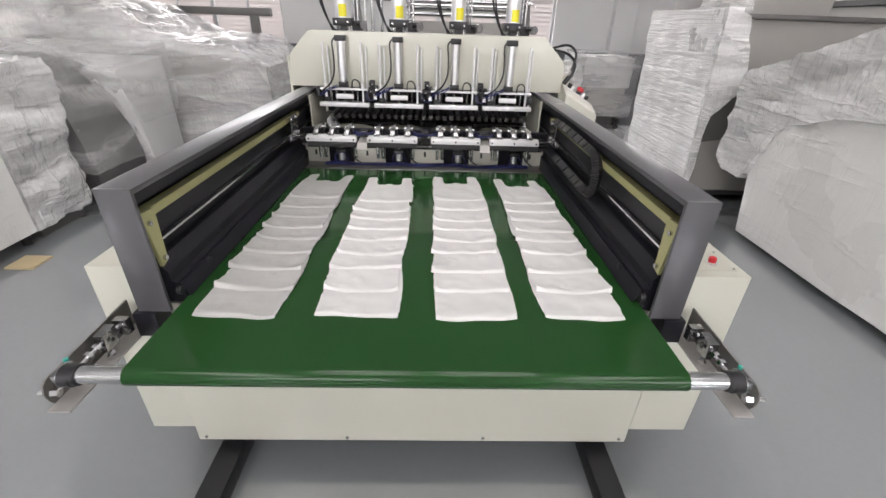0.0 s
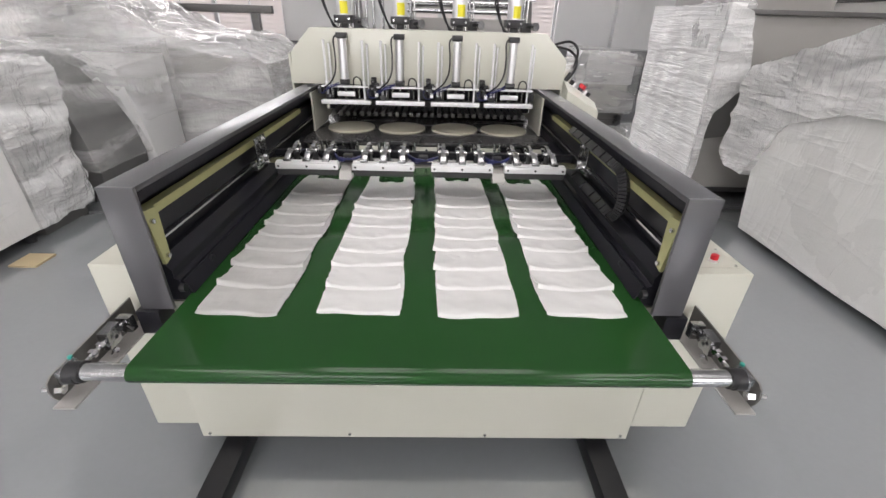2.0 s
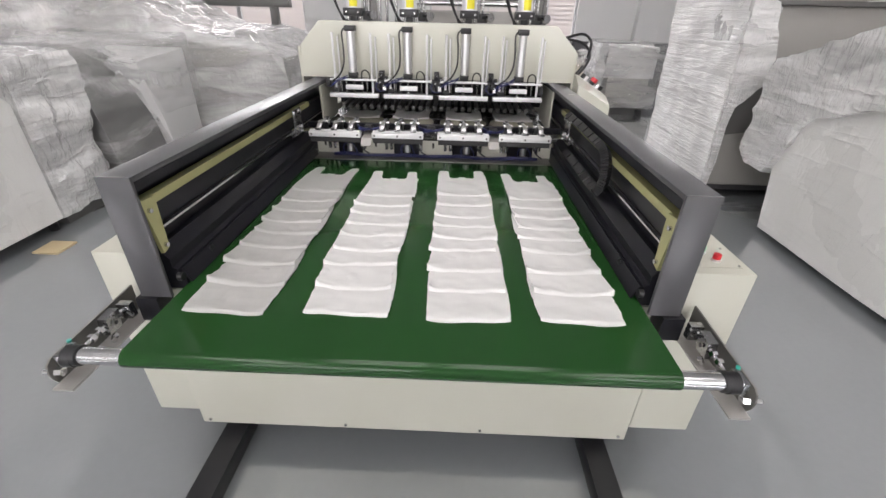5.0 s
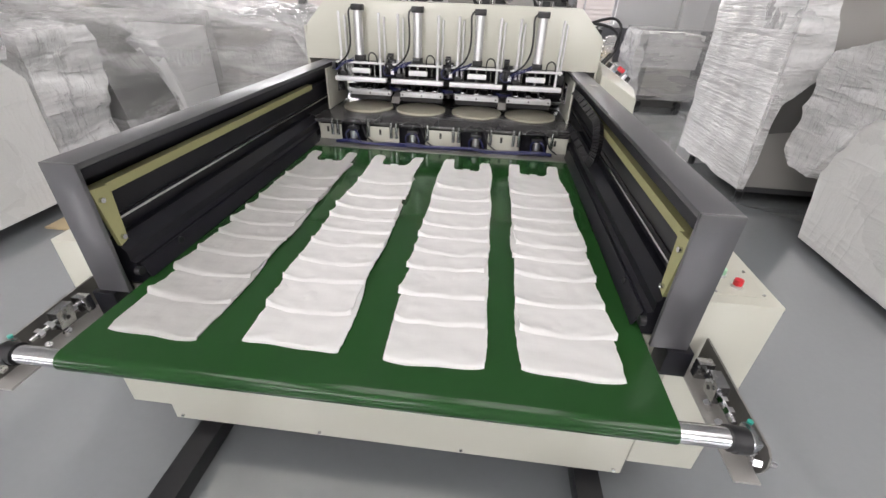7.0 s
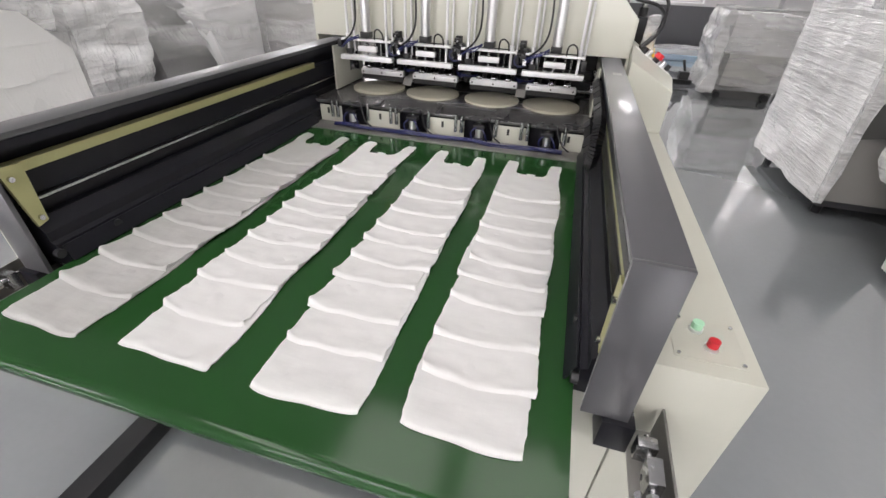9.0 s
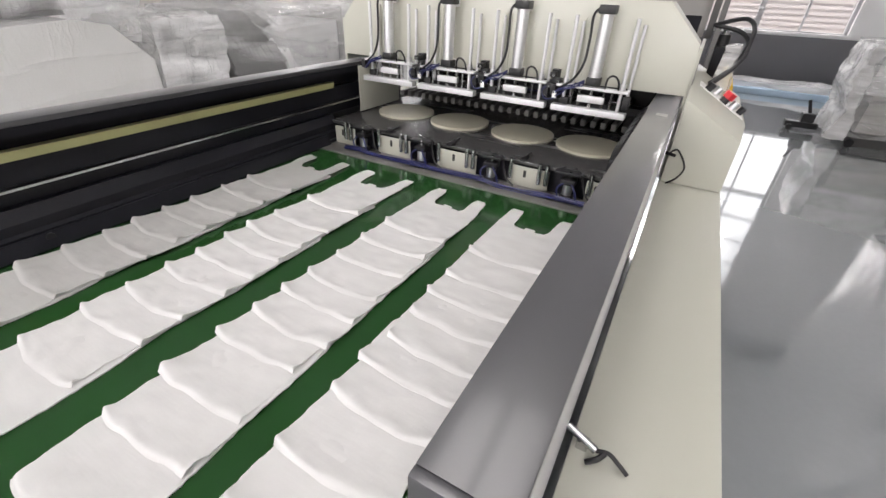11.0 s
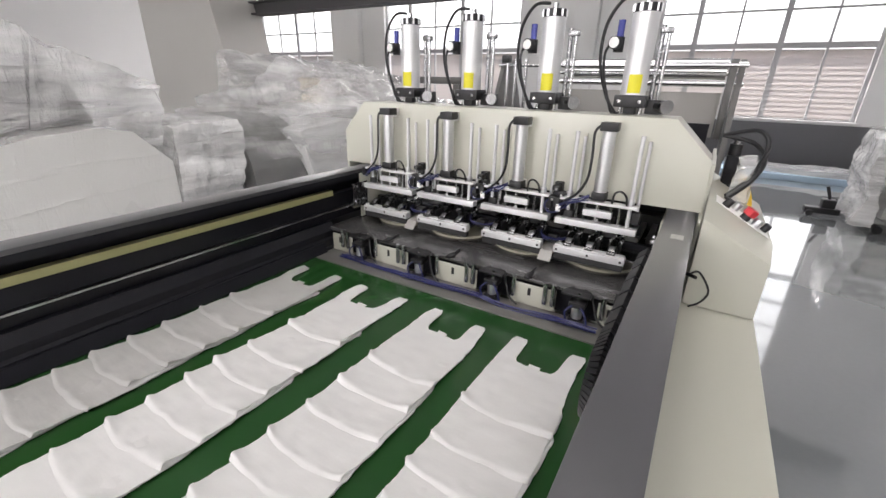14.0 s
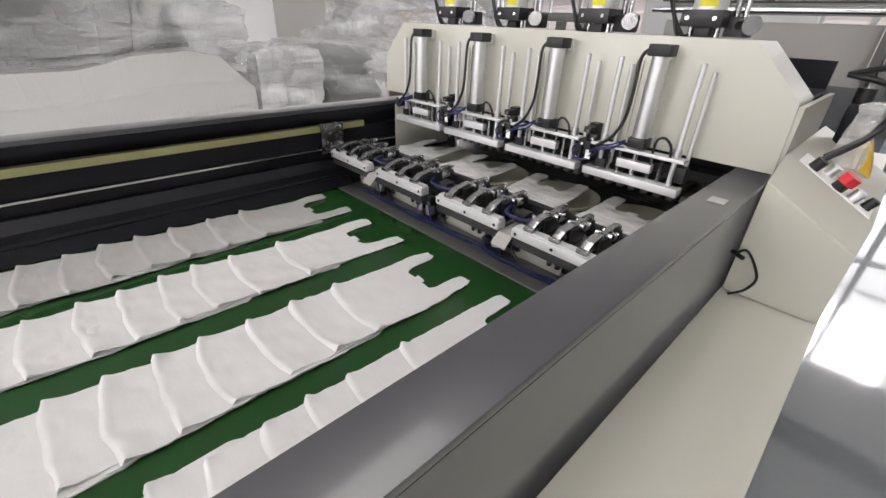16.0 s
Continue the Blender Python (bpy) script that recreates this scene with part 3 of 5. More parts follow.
part("feed_back_block", B(-0.78, 0.78, 4.12, 4.13, 0.9165, 1.0595), RAIL_DARK, table)
part("feed_bar", B(-0.70, 0.70, 3.36, 3.44, 0.95, 1.02), BLACK, table)

# ---------------------------------------------------------------- press head
head = thing("press_bridge", (0, 2.95, 0.90), "cream-painted press head bridging the machine", "press bridge")
plate = [(-0.685, 1.557), (0.688, 1.557), (0.815, 1.43), (0.822, 1.255), (-0.822, 1.255), (-0.805, 1.43)]
part("front_plate", prism(bmesh.new(), plate, "y", 2.822, 2.832, bevel=0.002), CREAM, head)
shell = [(-0.683, 1.556), (0.686, 1.556), (0.813, 1.429), (0.813, 1.31), (0.80, 1.31), (0.80, 1.425), (0.68, 1.543), (-0.678, 1.543), (-0.79, 1.425), (-0.79, 1.31), (-0.803, 1.31), (-0.803, 1.429)]
part("hood", prism(bmesh.new(), shell, "y", 2.8325, 3.02), CREAM, head)
for sx in (-1, 1):
    part("cheek_plate", B(*sorted((sx * 0.816, sx * 0.828)), 2.8325, 3.3, 0.932, 1.42), CREAM, head)
part("cross_beam", B(-0.78, 0.78, 2.90, 3.05, 1.27, 1.36), RAIL_DARK, head)
# dark sheets added to shut light out behind the press bars
part("top_light_block", B(-0.785, 0.785, 3.025, 3.52, 1.40, 1.41), RAIL_DARK, head)
part("rear_light_block", B(-0.78, 0.78, 3.52, 3.54, 0.98, 1.50), RAIL_DARK, head)


def press_unit(x):
    """Guide rods, cylinder, cross bars and hoses that hang on the head's front."""
    u = thing("press_unit", (x, 2.76, 1.15), "pneumatic press unit with aluminium cylinder and guide rods", "press unit", "press units")
    y = 2.768
    part("press_bar", B(x - 0.148, x + 0.148, y - 0.028, y + 0.012, 1.152, 1.176, bevel=0.003), ALU_WHITE, u)
    part("carrier_bar", B(x - 0.14, x + 0.14, y - 0.02, y + 0.02, 1.246, 1.256, bevel=0.002), ALU_WHITE, u)
    for dx in (-0.108, 0.112):
        part("guide_rod", R((x + dx, y, 1.176), (x + dx, y, 1.50), 0.0072, 12), ALU_WHITE, u)
        part("guide_rod", R((x + dx + 0.022, y + 0.03, 1.19), (x + dx + 0.022, y + 0.03, 1.48), 0.006, 12), ALU_WHITE, u)
        part("guide_bush", R((x + dx, y, 1.257), (x + dx, y, 1.28), 0.012, 12), ALU, u)
    cyl = part("cylinder", R((x, y, 1.292), (x, y, 1.508), 0.0235, 24), ALU, u, "brushed aluminium air cylinder")
    part("top_cap", B(x - 0.03, x + 0.03, y - 0.027, y + 0.027, 1.5085, 1.538, bevel=0.004), BLACK, cyl)
    part("bottom_cap", B(x - 0.026, x + 0.026, y - 0.025, y + 0.025, 1.262, 1.2915, bevel=0.004), BLACK, cyl)
    part("piston_rod", R((x, y, 1.177), (x, y, 1.262), 0.007, 10), CHROME, cyl)
    part("mount", B(x - 0.02, x + 0.02, y + 0.027, 2.8215, 1.50, 1.535), ALU, u)
    part("mount", B(x - 0.02, x + 0.02, y + 0.025, 2.8215, 1.263, 1.29), ALU, u)
    for dx in (-0.075, -0.045, 0.05, 0.08):
        part("spring_post", R((x + dx, y - 0.006, 1.177), (x + dx, y - 0.006, 1.245), 0.0045, 8), STEEL, u)
    part("holder", B(x - 0.05, x + 0.055, y - 0.012, y + 0.012, 1.196, 1.222, bevel=0.003), ALU_WHITE, u)
    part("knife_block", B(x - 0.12, x - 0.085, y - 0.01, y + 0.02, 1.178, 1.205, bevel=0.003), BLACK, u)
    part("knife_block", B(x + 0.125, x + 0.15, y - 0.01, y + 0.02, 1.19, 1.235, bevel=0.003), BLACK, u)
    part("air_line", pipe(bmesh.new(), [(x - 0.03, y - 0.01, 1.525), (x - 0.045, y - 0.02, 1.50), (x - 0.04, y - 0.03, 1.42), (x - 0.045, y - 0.032, 1.34), (x - 0.075, y - 0.03, 1.28), (x - 0.12, y - 0.025, 1.245)], 0.0048, 8), BLACK, u, "black air line")
    part("loop_line", pipe(bmesh.new(), [(x + 0.05, y - 0.012, 1.257), (x + 0.055, y - 0.02, 1.295), (x + 0.075, y - 0.022, 1.307), (x + 0.095, y - 0.02, 1.29), (x + 0.1, y - 0.012, 1.257)], 0.0038, 7), BLACK, u)
    for k in range(4):
        a, b = random.uniform(-0.015, 0.015), random.uniform(-0.012, 0.012)
        part("air_hose", pipe(bmesh.new(), [(x - 0.14 + a, y - 0.02, 1.215 + b), (x - 0.11, y - 0.035 + a, 1.235 + b), (x - 0.075 + b, y - 0.033, 1.25 + a), (x - 0.03, y - 0.028, 1.27 + b)], 0.0028, 6), BLUE, u, "blue pneumatic hose")
    part("valve", B(x - 0.165, x - 0.143, y - 0.015, y + 0.02, 1.21, 1.25, bevel=0.003), BLACK, u)
    # thin strips modelled in place of the rods' shadows on the flat plate
    for dx in (-0.055, -0.035):
        part("rod_shadow_strip", B(x + dx - 0.035, x + dx - 0.028, 2.816, 2.8215, 1.28, 1.49), CREAM, head)
    return u


def valve_cluster(x):
    """Small valves and fittings between two press units."""
    u = thing("valve_cluster", (x, 2.80, 1.19), "cluster of small black valves and fittings under the head", "valve", "valve clusters")
    part("bracket", B(x - 0.014, x + 0.014, 2.79, 2.8215, 1.20, 1.30), RAIL_DARK, u)
    for k in range(5):
        dx, dz = 0.011 * ((k * 3) % 5 - 2), 0.021 * k
        part("valve", B(x + dx - 0.012, x + dx + 0.012, 2.752 + 0.004 * (k % 2), 2.789, 1.192 + dz, 1.21 + dz, bevel=0.002), BLACK, u)
        part("fitting", R((x + dx + 0.004, 2.752, 1.20 + dz), (x + dx + 0.006, 2.742, 1.20 + dz), 0.0045, 8), CHROME, u)
    part("tag", B(x + 0.012, x + 0.03, 2.744, 2.747, 1.198, 1.226), WHITE_LABEL, u)
    part("air_hose", pipe(bmesh.new(), [(x - 0.02, 2.745, 1.24), (x - 0.03, 2.735, 1.22), (x - 0.01, 2.73, 1.195), (x + 0.025, 2.735, 1.20)], 0.0028, 6), BLUE, u)
    return u


UNITS = [press_unit(x) for x in HEADS] + [valve_cluster(x) for x in (-0.327, 0.002, 0.328)]
for ob in [head] + UNITS:
    ob.location.z -= 0.055


def press_cylinder(x):
    """Large cylinder on top of the head."""
    y = 2.965
    u = thing("press_cylinder", (x, y, 1.596), "large white air cylinder with a yellow sticker on the press head", "air cylinder", "press cylinders")
    body = part("barrel", R((x, y, 1.665), (x, y, 1.935), 0.044, 32), material("pale_aluminium_tube", (0.74, 0.74, 0.75), 0.35, 0.5, vary=0.04, bump=0.02), u)
    part("sticker", prism(bmesh.new(), [(x + 0.0448 * math.cos(a), y + 0.0448 * math.sin(a)) for a in [radians(-110 + 6 * k) for k in range(11)]] + [(x + 0.0442 * math.cos(a), y + 0.0442 * math.sin(a)) for a in [radians(-50 - 6 * k) for k in range(11)]], "z", 1.672, 1.735), YELLOW, body, "yellow warning sticker")
    part("foot_block", B(x - 0.055, x + 0.055, y - 0.05, y + 0.05, 1.622, 1.6645, bevel=0.005), BLACK, u)
    for dx in (-0.035, 0.035):
        for dy in (-0.0503, ):
            part("bolt", R((x + dx, y + dy + 0.001, 1.643), (x + dx, y + dy - 0.004, 1.643), 0.006, 8), STEEL, u)
        part("stand_off", R((x + dx, y, 1.597), (x + dx, y, 1.6215), 0.008, 10), STEEL, u)
    part("clevis", B(x - 0.022, x + 0.022, y - 0.02, y + 0.02, 1.597, 1.6215, bevel=0.003), BLACK, u)
    cap = part("top_cap", R((x, y, 1.9355), (x, y, 1.962), 0.046, 28), BLACK, u)
    for k in range(10):
        a = 2 * math.pi * k / 10
        part("cap_lug", B(x + 0.043 * math.cos(a) - 0.005, x + 0.043 * math.cos(a) + 0.005, y + 0.043 * math.sin(a) - 0.005, y + 0.043 * math.sin(a) + 0.005, 1.937, 1.9605), ALU, cap)
    part("top_fitting", R((x, y, 1.962), (x, y, 1.985), 0.012, 10), STEEL, u)
    part("side_rod", R((x + 0.06, y + 0.04, 1.60), (x + 0.06, y + 0.04, 1.90), 0.009, 12), CLAMP, u)
    part("side_rod", R((x + 0.082, y + 0.04, 1.60), (x + 0.082, y + 0.04, 1.885), 0.007, 12), STEEL, u)
    part("side_clamp", B(x + 0.05, x + 0.095, y + 0.025, y + 0.055, 1.872, 1.892, bevel=0.004), CLAMP, u)
    part("side_block", B(x + 0.05, x + 0.11, y + 0.0, y + 0.06, 1.60, 1.65, bevel=0.005), BLACK, u)
    part("hand_wheel", R((x + 0.118, y - 0.03, 1.63), (x + 0.128, y - 0.05, 1.63), 0.023, 24), CLAMP, u)
    part("wheel_hub", R((x + 0.085, y - 0.0, 1.63), (x + 0.118, y - 0.03, 1.63), 0.012, 12), BLACK, u)
    reg = part("regulator", R((x - 0.075, y - 0.01, 1.81), (x - 0.075, y - 0.01, 1.86), 0.018, 16), BLACK, u, "black pressure regulator with a dial")
    part("regulator_knob", R((x - 0.075, y - 0.01, 1.8605), (x - 0.075, y - 0.01, 1.915), 0.012, 16), NAVY, reg)
    part("gauge_case", R((x - 0.08, y - 0.022, 1.84), (x - 0.085, y - 0.05, 1.84), 0.022, 22), BLACK, reg)
    part("gauge_dial", R((x - 0.085, y - 0.0502, 1.84), (x - 0.0853, y - 0.052, 1.84), 0.018, 22), WHITE_LABEL, reg)
    part("air_line", pipe(bmesh.new(), [(x - 0.02, y, 1.985), (x - 0.08, y - 0.01, 1.98), (x - 0.125, y - 0.02, 1.90), (x - 0.13, y - 0.02, 1.78), (x - 0.09, y - 0.02, 1.66), (x - 0.05, y - 0.02, 1.60), (x - 0.04, y - 0.01, 1.598)], 0.0062, 8), BLACK, u, "black air line")
    part("air_line", pipe(bmesh.new(), [(x - 0.105, y - 0.02, 1.835), (x - 0.115, y - 0.03, 1.80), (x - 0.105, y - 0.03, 1.72), (x - 0.07, y - 0.03, 1.62), (x - 0.06, y - 0.02, 1.598)], 0.005, 8), BLACK, u)
    return u


for x in (-0.505, -0.172, 0.183, 0.512):
    press_cylinder(x).location.z -= 0.095

# operator console on the right cheek
con = thing("operator_console", (0.94, 3.0, 0.902), "cream console with switches on its sloping top", "control console")
bm = bmesh.new()
rings = []
for pts in ([(0.83, 2.715, 0.902), (1.036, 2.715, 0.902), (1.036, 2.715, 1.092), (0.83, 2.715, 1.208)],
            [(0.83, 2.835, 0.902), (1.042, 2.835, 0.902), (1.042, 2.832, 1.13), (0.83, 2.828, 1.255)],
            [(0.83, 3.42, 0.902), (1.042, 3.42, 0.902), (1.042, 3.42, 1.13), (0.83, 3.42, 1.255)]):
    rings.append([bm.verts.new(p) for p in pts])
bm.faces.new(rings[0])
bm.faces.new(rings[2][::-1])
for p, q in zip(rings, rings[1:]):
    for k in range(4):
        bm.faces.new((p[k], p[(k + 1) % 4], q[(k + 1) % 4], q[k]))
bmesh.ops.bevel(bm, geom=list(bm.edges), offset=0.003, segments=2, affect="EDGES")
part("housing", bm, CREAM, con)
slope = Vector((0.212, 0, -0.125)).normalized()
up = Vector((0.125, 0, 0.212)).normalized()


def on_slope(s, y, h):
    p = Vector((0.83, y - 0.005, 1.255)) + slope * s + up * h
    return p


lab = bmesh.new()
vs = [lab.verts.new(on_slope(s, y, h)) for h in (0.001, 0.003) for s, y in ((0.03, 2.86), (0.23, 2.86), (0.23, 2.97), (0.03, 2.97))]
for q in ((3, 2, 1, 0), (4, 5, 6, 7), (0, 1, 5, 4), (1, 2, 6, 5), (2, 3, 7, 6), (3, 0, 4, 7)):
    lab.faces.new([vs[i] for i in q])
part("switch_plate", lab, WHITE_LABEL, con)
for s, y, r, m in ((0.065, 2.885, 0.014, BLACK), (0.10, 2.93, 0.014, ALU), (0.175, 2.89, 0.014, ALU), (0.21, 2.91, 0.012, BLACK)):
    part("switch", R(on_slope(s, y, 0.003), on_slope(s, y, 0.03), r, 16), m, con)
red = part("red_switch", R(on_slope(0.135, 2.88, 0.003), on_slope(0.135, 2.88, 0.022), 0.016, 16), BLACK, con, "red rotary switch")
part("red_knob", R(on_slope(0.135, 2.88, 0.022), on_slope(0.135, 2.88, 0.045), 0.022, 6), RED, red)
part("amber_guard", prism(bmesh.new(), [(0.925, 1.17), (1.0, 1.14), (0.985, 1.20), (0.955, 1.275), (0.93, 1.275)], "y", 3.2, 3.27, bevel=0.004), AMBER, con)
for k in range(2):
    part("cable", pipe(bmesh.new(), [(0.89, 3.0 + 0.05 * k, 1.225), (0.955, 3.06 + 0.06 * k, 1.29), (0.985, 3.15, 1.35 + 0.05 * k), (0.95, 3.25, 1.40 + 0.05 * k), (0.84, 3.3, 1.42)], 0.0085, 8), BLACK, con, "black cable")
part("loop_cable", pipe(bmesh.new(), [(0.83, 2.708, 1.015), (0.855, 2.68, 1.04), (0.893, 2.675, 0.985), (0.88, 2.675, 0.94), (0.85, 2.69, 0.907)], 0.0035, 7), BLACK, con)
part("cable_plug", R((0.82, 2.711, 1.015), (0.85, 2.682, 1.018), 0.006, 8), BLACK, con)
solid("rail_label", B(0.752, 0.788, 2.57, 2.615, 1.1705, 1.172), material("worn_label", (0.42, 0.41, 0.4), 0.6, vary=0.35, scale=60), "small worn white sticker on the rail", "sticker")

valve = part("valve_column", B(0.87, 0.925, 3.30, 3.37, 1.20, 1.34, bevel=0.006), RAIL_DARK, con, "black valve column with hoses")
part("valve_head", R((0.895, 3.335, 1.34), (0.895, 3.335, 1.385), 0.024, 16), BLACK, valve)
part("valve_knob", R((0.895, 3.335, 1.385), (0.895, 3.335, 1.405), 0.013, 12), STEEL, valve)
for z in (1.26, 1.29, 1.32):
    part("fitting", R((0.925, 3.33, z), (0.945, 3.325, z), 0.008, 10), CHROME, valve)
part("film_scrap", lumpy(dense(B(0.90, 0.955, 3.10, 3.16, 1.20, 1.36), 0.03), 0.02, 14, 3.0, False), FILM_CLEAR, con, "scrap of clear film")

# push buttons on the deck
pan = thing("button_panel", (0.945, 1.28, 0.901), "button panel with a green and a red button on the deck", "button panel")
part("plate", B(0.878, 1.015, 1.215, 1.34, 0.901, 0.9025), CREAM, pan)
for (x, y), m, name in (((0.932, 1.305), GREEN_LIT, "green_button"), ((0.953, 1.255), RED, "red_button")):
    ring = part(name, R((x, y, 0.9025), (x, y, 0.911), 0.014, 20), ALU, pan)
    part("cap", R((x, y, 0.911), (x, y, 0.926), 0.0115, 20), m, ring)
for x in (0.886, 1.007):
    for y in (1.223, 1.332):
        part("screw", R((x, y, 0.9025), (x, y, 0.906), 0.004, 8), STEEL, pan)
sen = thing("sensor_bracket", (0.86, 1.41, 0.901), "small steel sensor bracket with a black cable on the deck", "sensor bracket")
part("arm", R((0.814, 1.425, 0.925), (0.862, 1.408, 0.918), 0.0065, 10), STEEL, sen)
part("foot", B(0.832, 0.85, 1.41, 1.425, 0.901, 0.918), STEEL, sen)
part("cable", pipe(bmesh.new(), [(0.862, 1.408, 0.918), (0.88, 1.41, 0.922), (0.897, 1.405, 0.915), (0.912, 1.40, 0.907)], 0.0035, 7), BLACK, sen)
part("cable_end", pipe(bmesh.new(), [(0.875, 1.408, 0.92), (0.866, 1.395, 0.916), (0.852, 1.388, 0.908)], 0.0045, 7), BLACK, sen)
part("screw", R((0.90, 1.335, 0.901), (0.90, 1.335, 0.908), 0.006, 8), STEEL, sen)

# ---------------------------------------------------------------- carriage with clamps
CY = 1.40
LEVERS = []
CLAMPS = (-0.502, -0.174, 0.168, 0.487)
car = thing("clamp_carriage", (0, CY, 1.0), "travelling carriage with rows of silver pneumatic clamps", "clamp carriage")
part("cross_plate", B(-0.70, 0.70, CY + 0.10, CY + 0.17, 1.004, 1.012, bevel=0.002), STEEL, car)
part("rear_beam", B(-0.70, 0.70, CY + 0.18, CY + 0.21, 1.0, 1.03, bevel=0.003), RAIL_DARK, car)
for x in CLAMPS:
    bar = part("clamp_bar", B(x - 0.134, x + 0.134, CY - 0.006, CY + 0.03, 0.999, 1.025, bevel=0.002), ALU_WHITE, car, "aluminium clamp bar")
    for dx in (-0.12, 0.0, 0.12):
        part("hole", R((x + dx, CY - 0.0062, 1.012), (x + dx, CY - 0.0075, 1.012), 0.005, 10), BLACK, bar)
    part("jaw_pad", B(x - 0.13, x + 0.13, CY - 0.002, CY + 0.028, 0.972, 0.9985, bevel=0.002), RUBBER, bar)
    part("base_plate", B(x - 0.13, x + 0.13, CY + 0.0305, CY + 0.0995, 1.003, 1.012), STEEL, car)
    part("bar_flange", B(x - 0.13, x + 0.13, CY + 0.004, CY + 0.028, 1.0255, 1.031), ALU_WHITE, bar)
    for dx in (-0.082, 0.0, 0.082):
        cx = x + dx
        cl = part("clamp", prism(bmesh.new(), [(CY + 0.008, 1.0315), (CY + 0.006, 1.043), (CY + 0.03, 1.058), (CY + 0.075, 1.066), (CY + 0.108, 1.058), (CY + 0.112, 1.044), (CY + 0.085, 1.04), (CY + 0.05, 1.0315)], "x", cx - 0.0125, cx + 0.0125, bevel=0.003), CLAMP, car, "silver toggle clamp")
        part("tip_block", B(cx - 0.016, cx + 0.016, CY - 0.004, CY + 0.014, 1.0315, 1.044, bevel=0.003), CLAMP, cl)
        part("pivot", R((cx - 0.024, CY + 0.108, 1.05), (cx + 0.024, CY + 0.108, 1.05), 0.010, 12), STEEL, cl)
        part("pivot", R((cx - 0.02, CY + 0.07, 1.048), (cx + 0.02, CY + 0.07, 1.048), 0.007, 10), BLACK, cl)
        part("bracket", B(cx - 0.019, cx - 0.0145, CY + 0.05, CY + 0.125, 1.013, 1.056, bevel=0.002), BLACK, cl)
        part("bracket", B(cx + 0.0145, cx + 0.019, CY + 0.05, CY + 0.125, 1.013, 1.056, bevel=0.002), BLACK, cl)
        part("cylinder", R((cx, CY + 0.115, 1.028), (cx, CY + 0.17, 1.032), 0.0125, 14), ALU, cl)
        part("cylinder_end", B(cx - 0.016, cx + 0.016, CY + 0.17, CY + 0.188, 1.016, 1.048, bevel=0.004), BLACK, cl)
        part("fitting", R((cx + 0.008, CY + 0.178, 1.048), (cx + 0.008, CY + 0.178, 1.062), 0.005, 8), STEEL, cl)
        part("rear_fitting", R((cx - 0.022, CY + 0.15, 1.046), (cx + 0.022, CY + 0.15, 1.046), 0.0065, 8), CHROME, cl)
        part("rear_nut", R((cx - 0.012, CY + 0.192, 1.05), (cx - 0.012, CY + 0.206, 1.05), 0.008, 6), CHROME, cl)
        bm = prism(bmesh.new(), [(-0.008, -0.007), (-0.008, 0.009), (0.03, 0.010), (0.078, 0.006), (0.08, -0.005), (0.03, -0.006)], "x", -0.0085, 0.0085, bevel=0.003)
        lever = new("lever", finish("lever", bm, CLAMP))
        lever.parent = car
        lever.location = (cx, 0.108, 0.052)
        tagged(lever, "silver clamp lever")
        LEVERS.append(lever)
for x in (-0.337, 0.328):
    part("tongue_plate", prism(bmesh.new(), [(CY - 0.03, 0.966), (CY + 0.0, 0.996), (CY + 0.10, 1.003), (CY + 0.10, 1.0), (CY + 0.0, 0.992), (CY - 0.03, 0.962)], "x", x - 0.026, x + 0.026), SHELL_GREY, car, "grey sheet metal tongue between the clamp bars")
for i in range(3):
    x0, x1 = CLAMPS[i] + 0.10, CLAMPS[i + 1] - 0.10
    for k in range(3):
        part("air_hose", pipe(bmesh.new(), [(x0, CY + 0.10, 1.03 + 0.006 * k), ((x0 + x1) / 2 - 0.03, CY + 0.06 - 0.012 * k, 1.022 + 0.01 * k), ((x0 + x1) / 2 + 0.03, CY + 0.085 - 0.01 * k, 1.028), (x1, CY + 0.10, 1.035)], 0.004, 6), BLUE, car, "blue pneumatic hose")
    part("valve_block", B((x0 + x1) / 2 - 0.02, (x0 + x1) / 2 + 0.02, CY + 0.06, CY + 0.10, 1.012, 1.045, bevel=0.003), BLACK, car)
for sx in (-1, 1):
    br = part("end_bracket", B(*sorted((sx * 0.70, sx * 0.708)), CY - 0.01, CY + 0.10, 1.012, 1.125, bevel=0.003), CLAMP, car, "grey steel end bracket")
    part("slide_block", B(*sorted((sx * 0.7085, sx * 0.7335)), CY - 0.01, CY + 0.11, 0.99, 1.03, bevel=0.003), STEEL, br)
    for y in (0.01, 0.08):
        for z in (1.03, 1.108):
            part("bolt", R((sx * 0.70, CY + y, z), (sx * 0.692, CY + y, z), 0.008, 8), CHROME, br)
    part("end_tab", B(*sorted((sx * 0.60, sx * 0.70)), CY + 0.02, CY + 0.09, 1.0125, 1.018), STEEL, br)

chain = thing("drag_chain", (0.705, 1.70, 0.93), "black cable drag chain looping along the rail", "drag chain")
pts = [(0.70, 2.36, 1.115), (0.70, 2.1, 1.118), (0.70, 1.85, 1.115)]
for k in range(9):
    a = math.pi / 2 + math.pi * k / 8
    pts.append((0.70, 1.78 + 0.085 * math.cos(a), 1.03 + 0.085 * math.sin(a)))
pts += [(0.70, 1.95, 0.945), (0.70, 2.3, 0.945)]
way = smooth_path(pts, 3)
for a, b in zip(way, way[1:]):
    if (b - a).length > 0.008:
        part("link", rod(bmesh.new(), a + (b - a) * 0.04, b - (b - a) * 0.1, 0.022, 4), BLACK, chain)

# ---------------------------------------------------------------- bag packs
LEN, BODY, HALF = 0.378, 0.242, 0.12


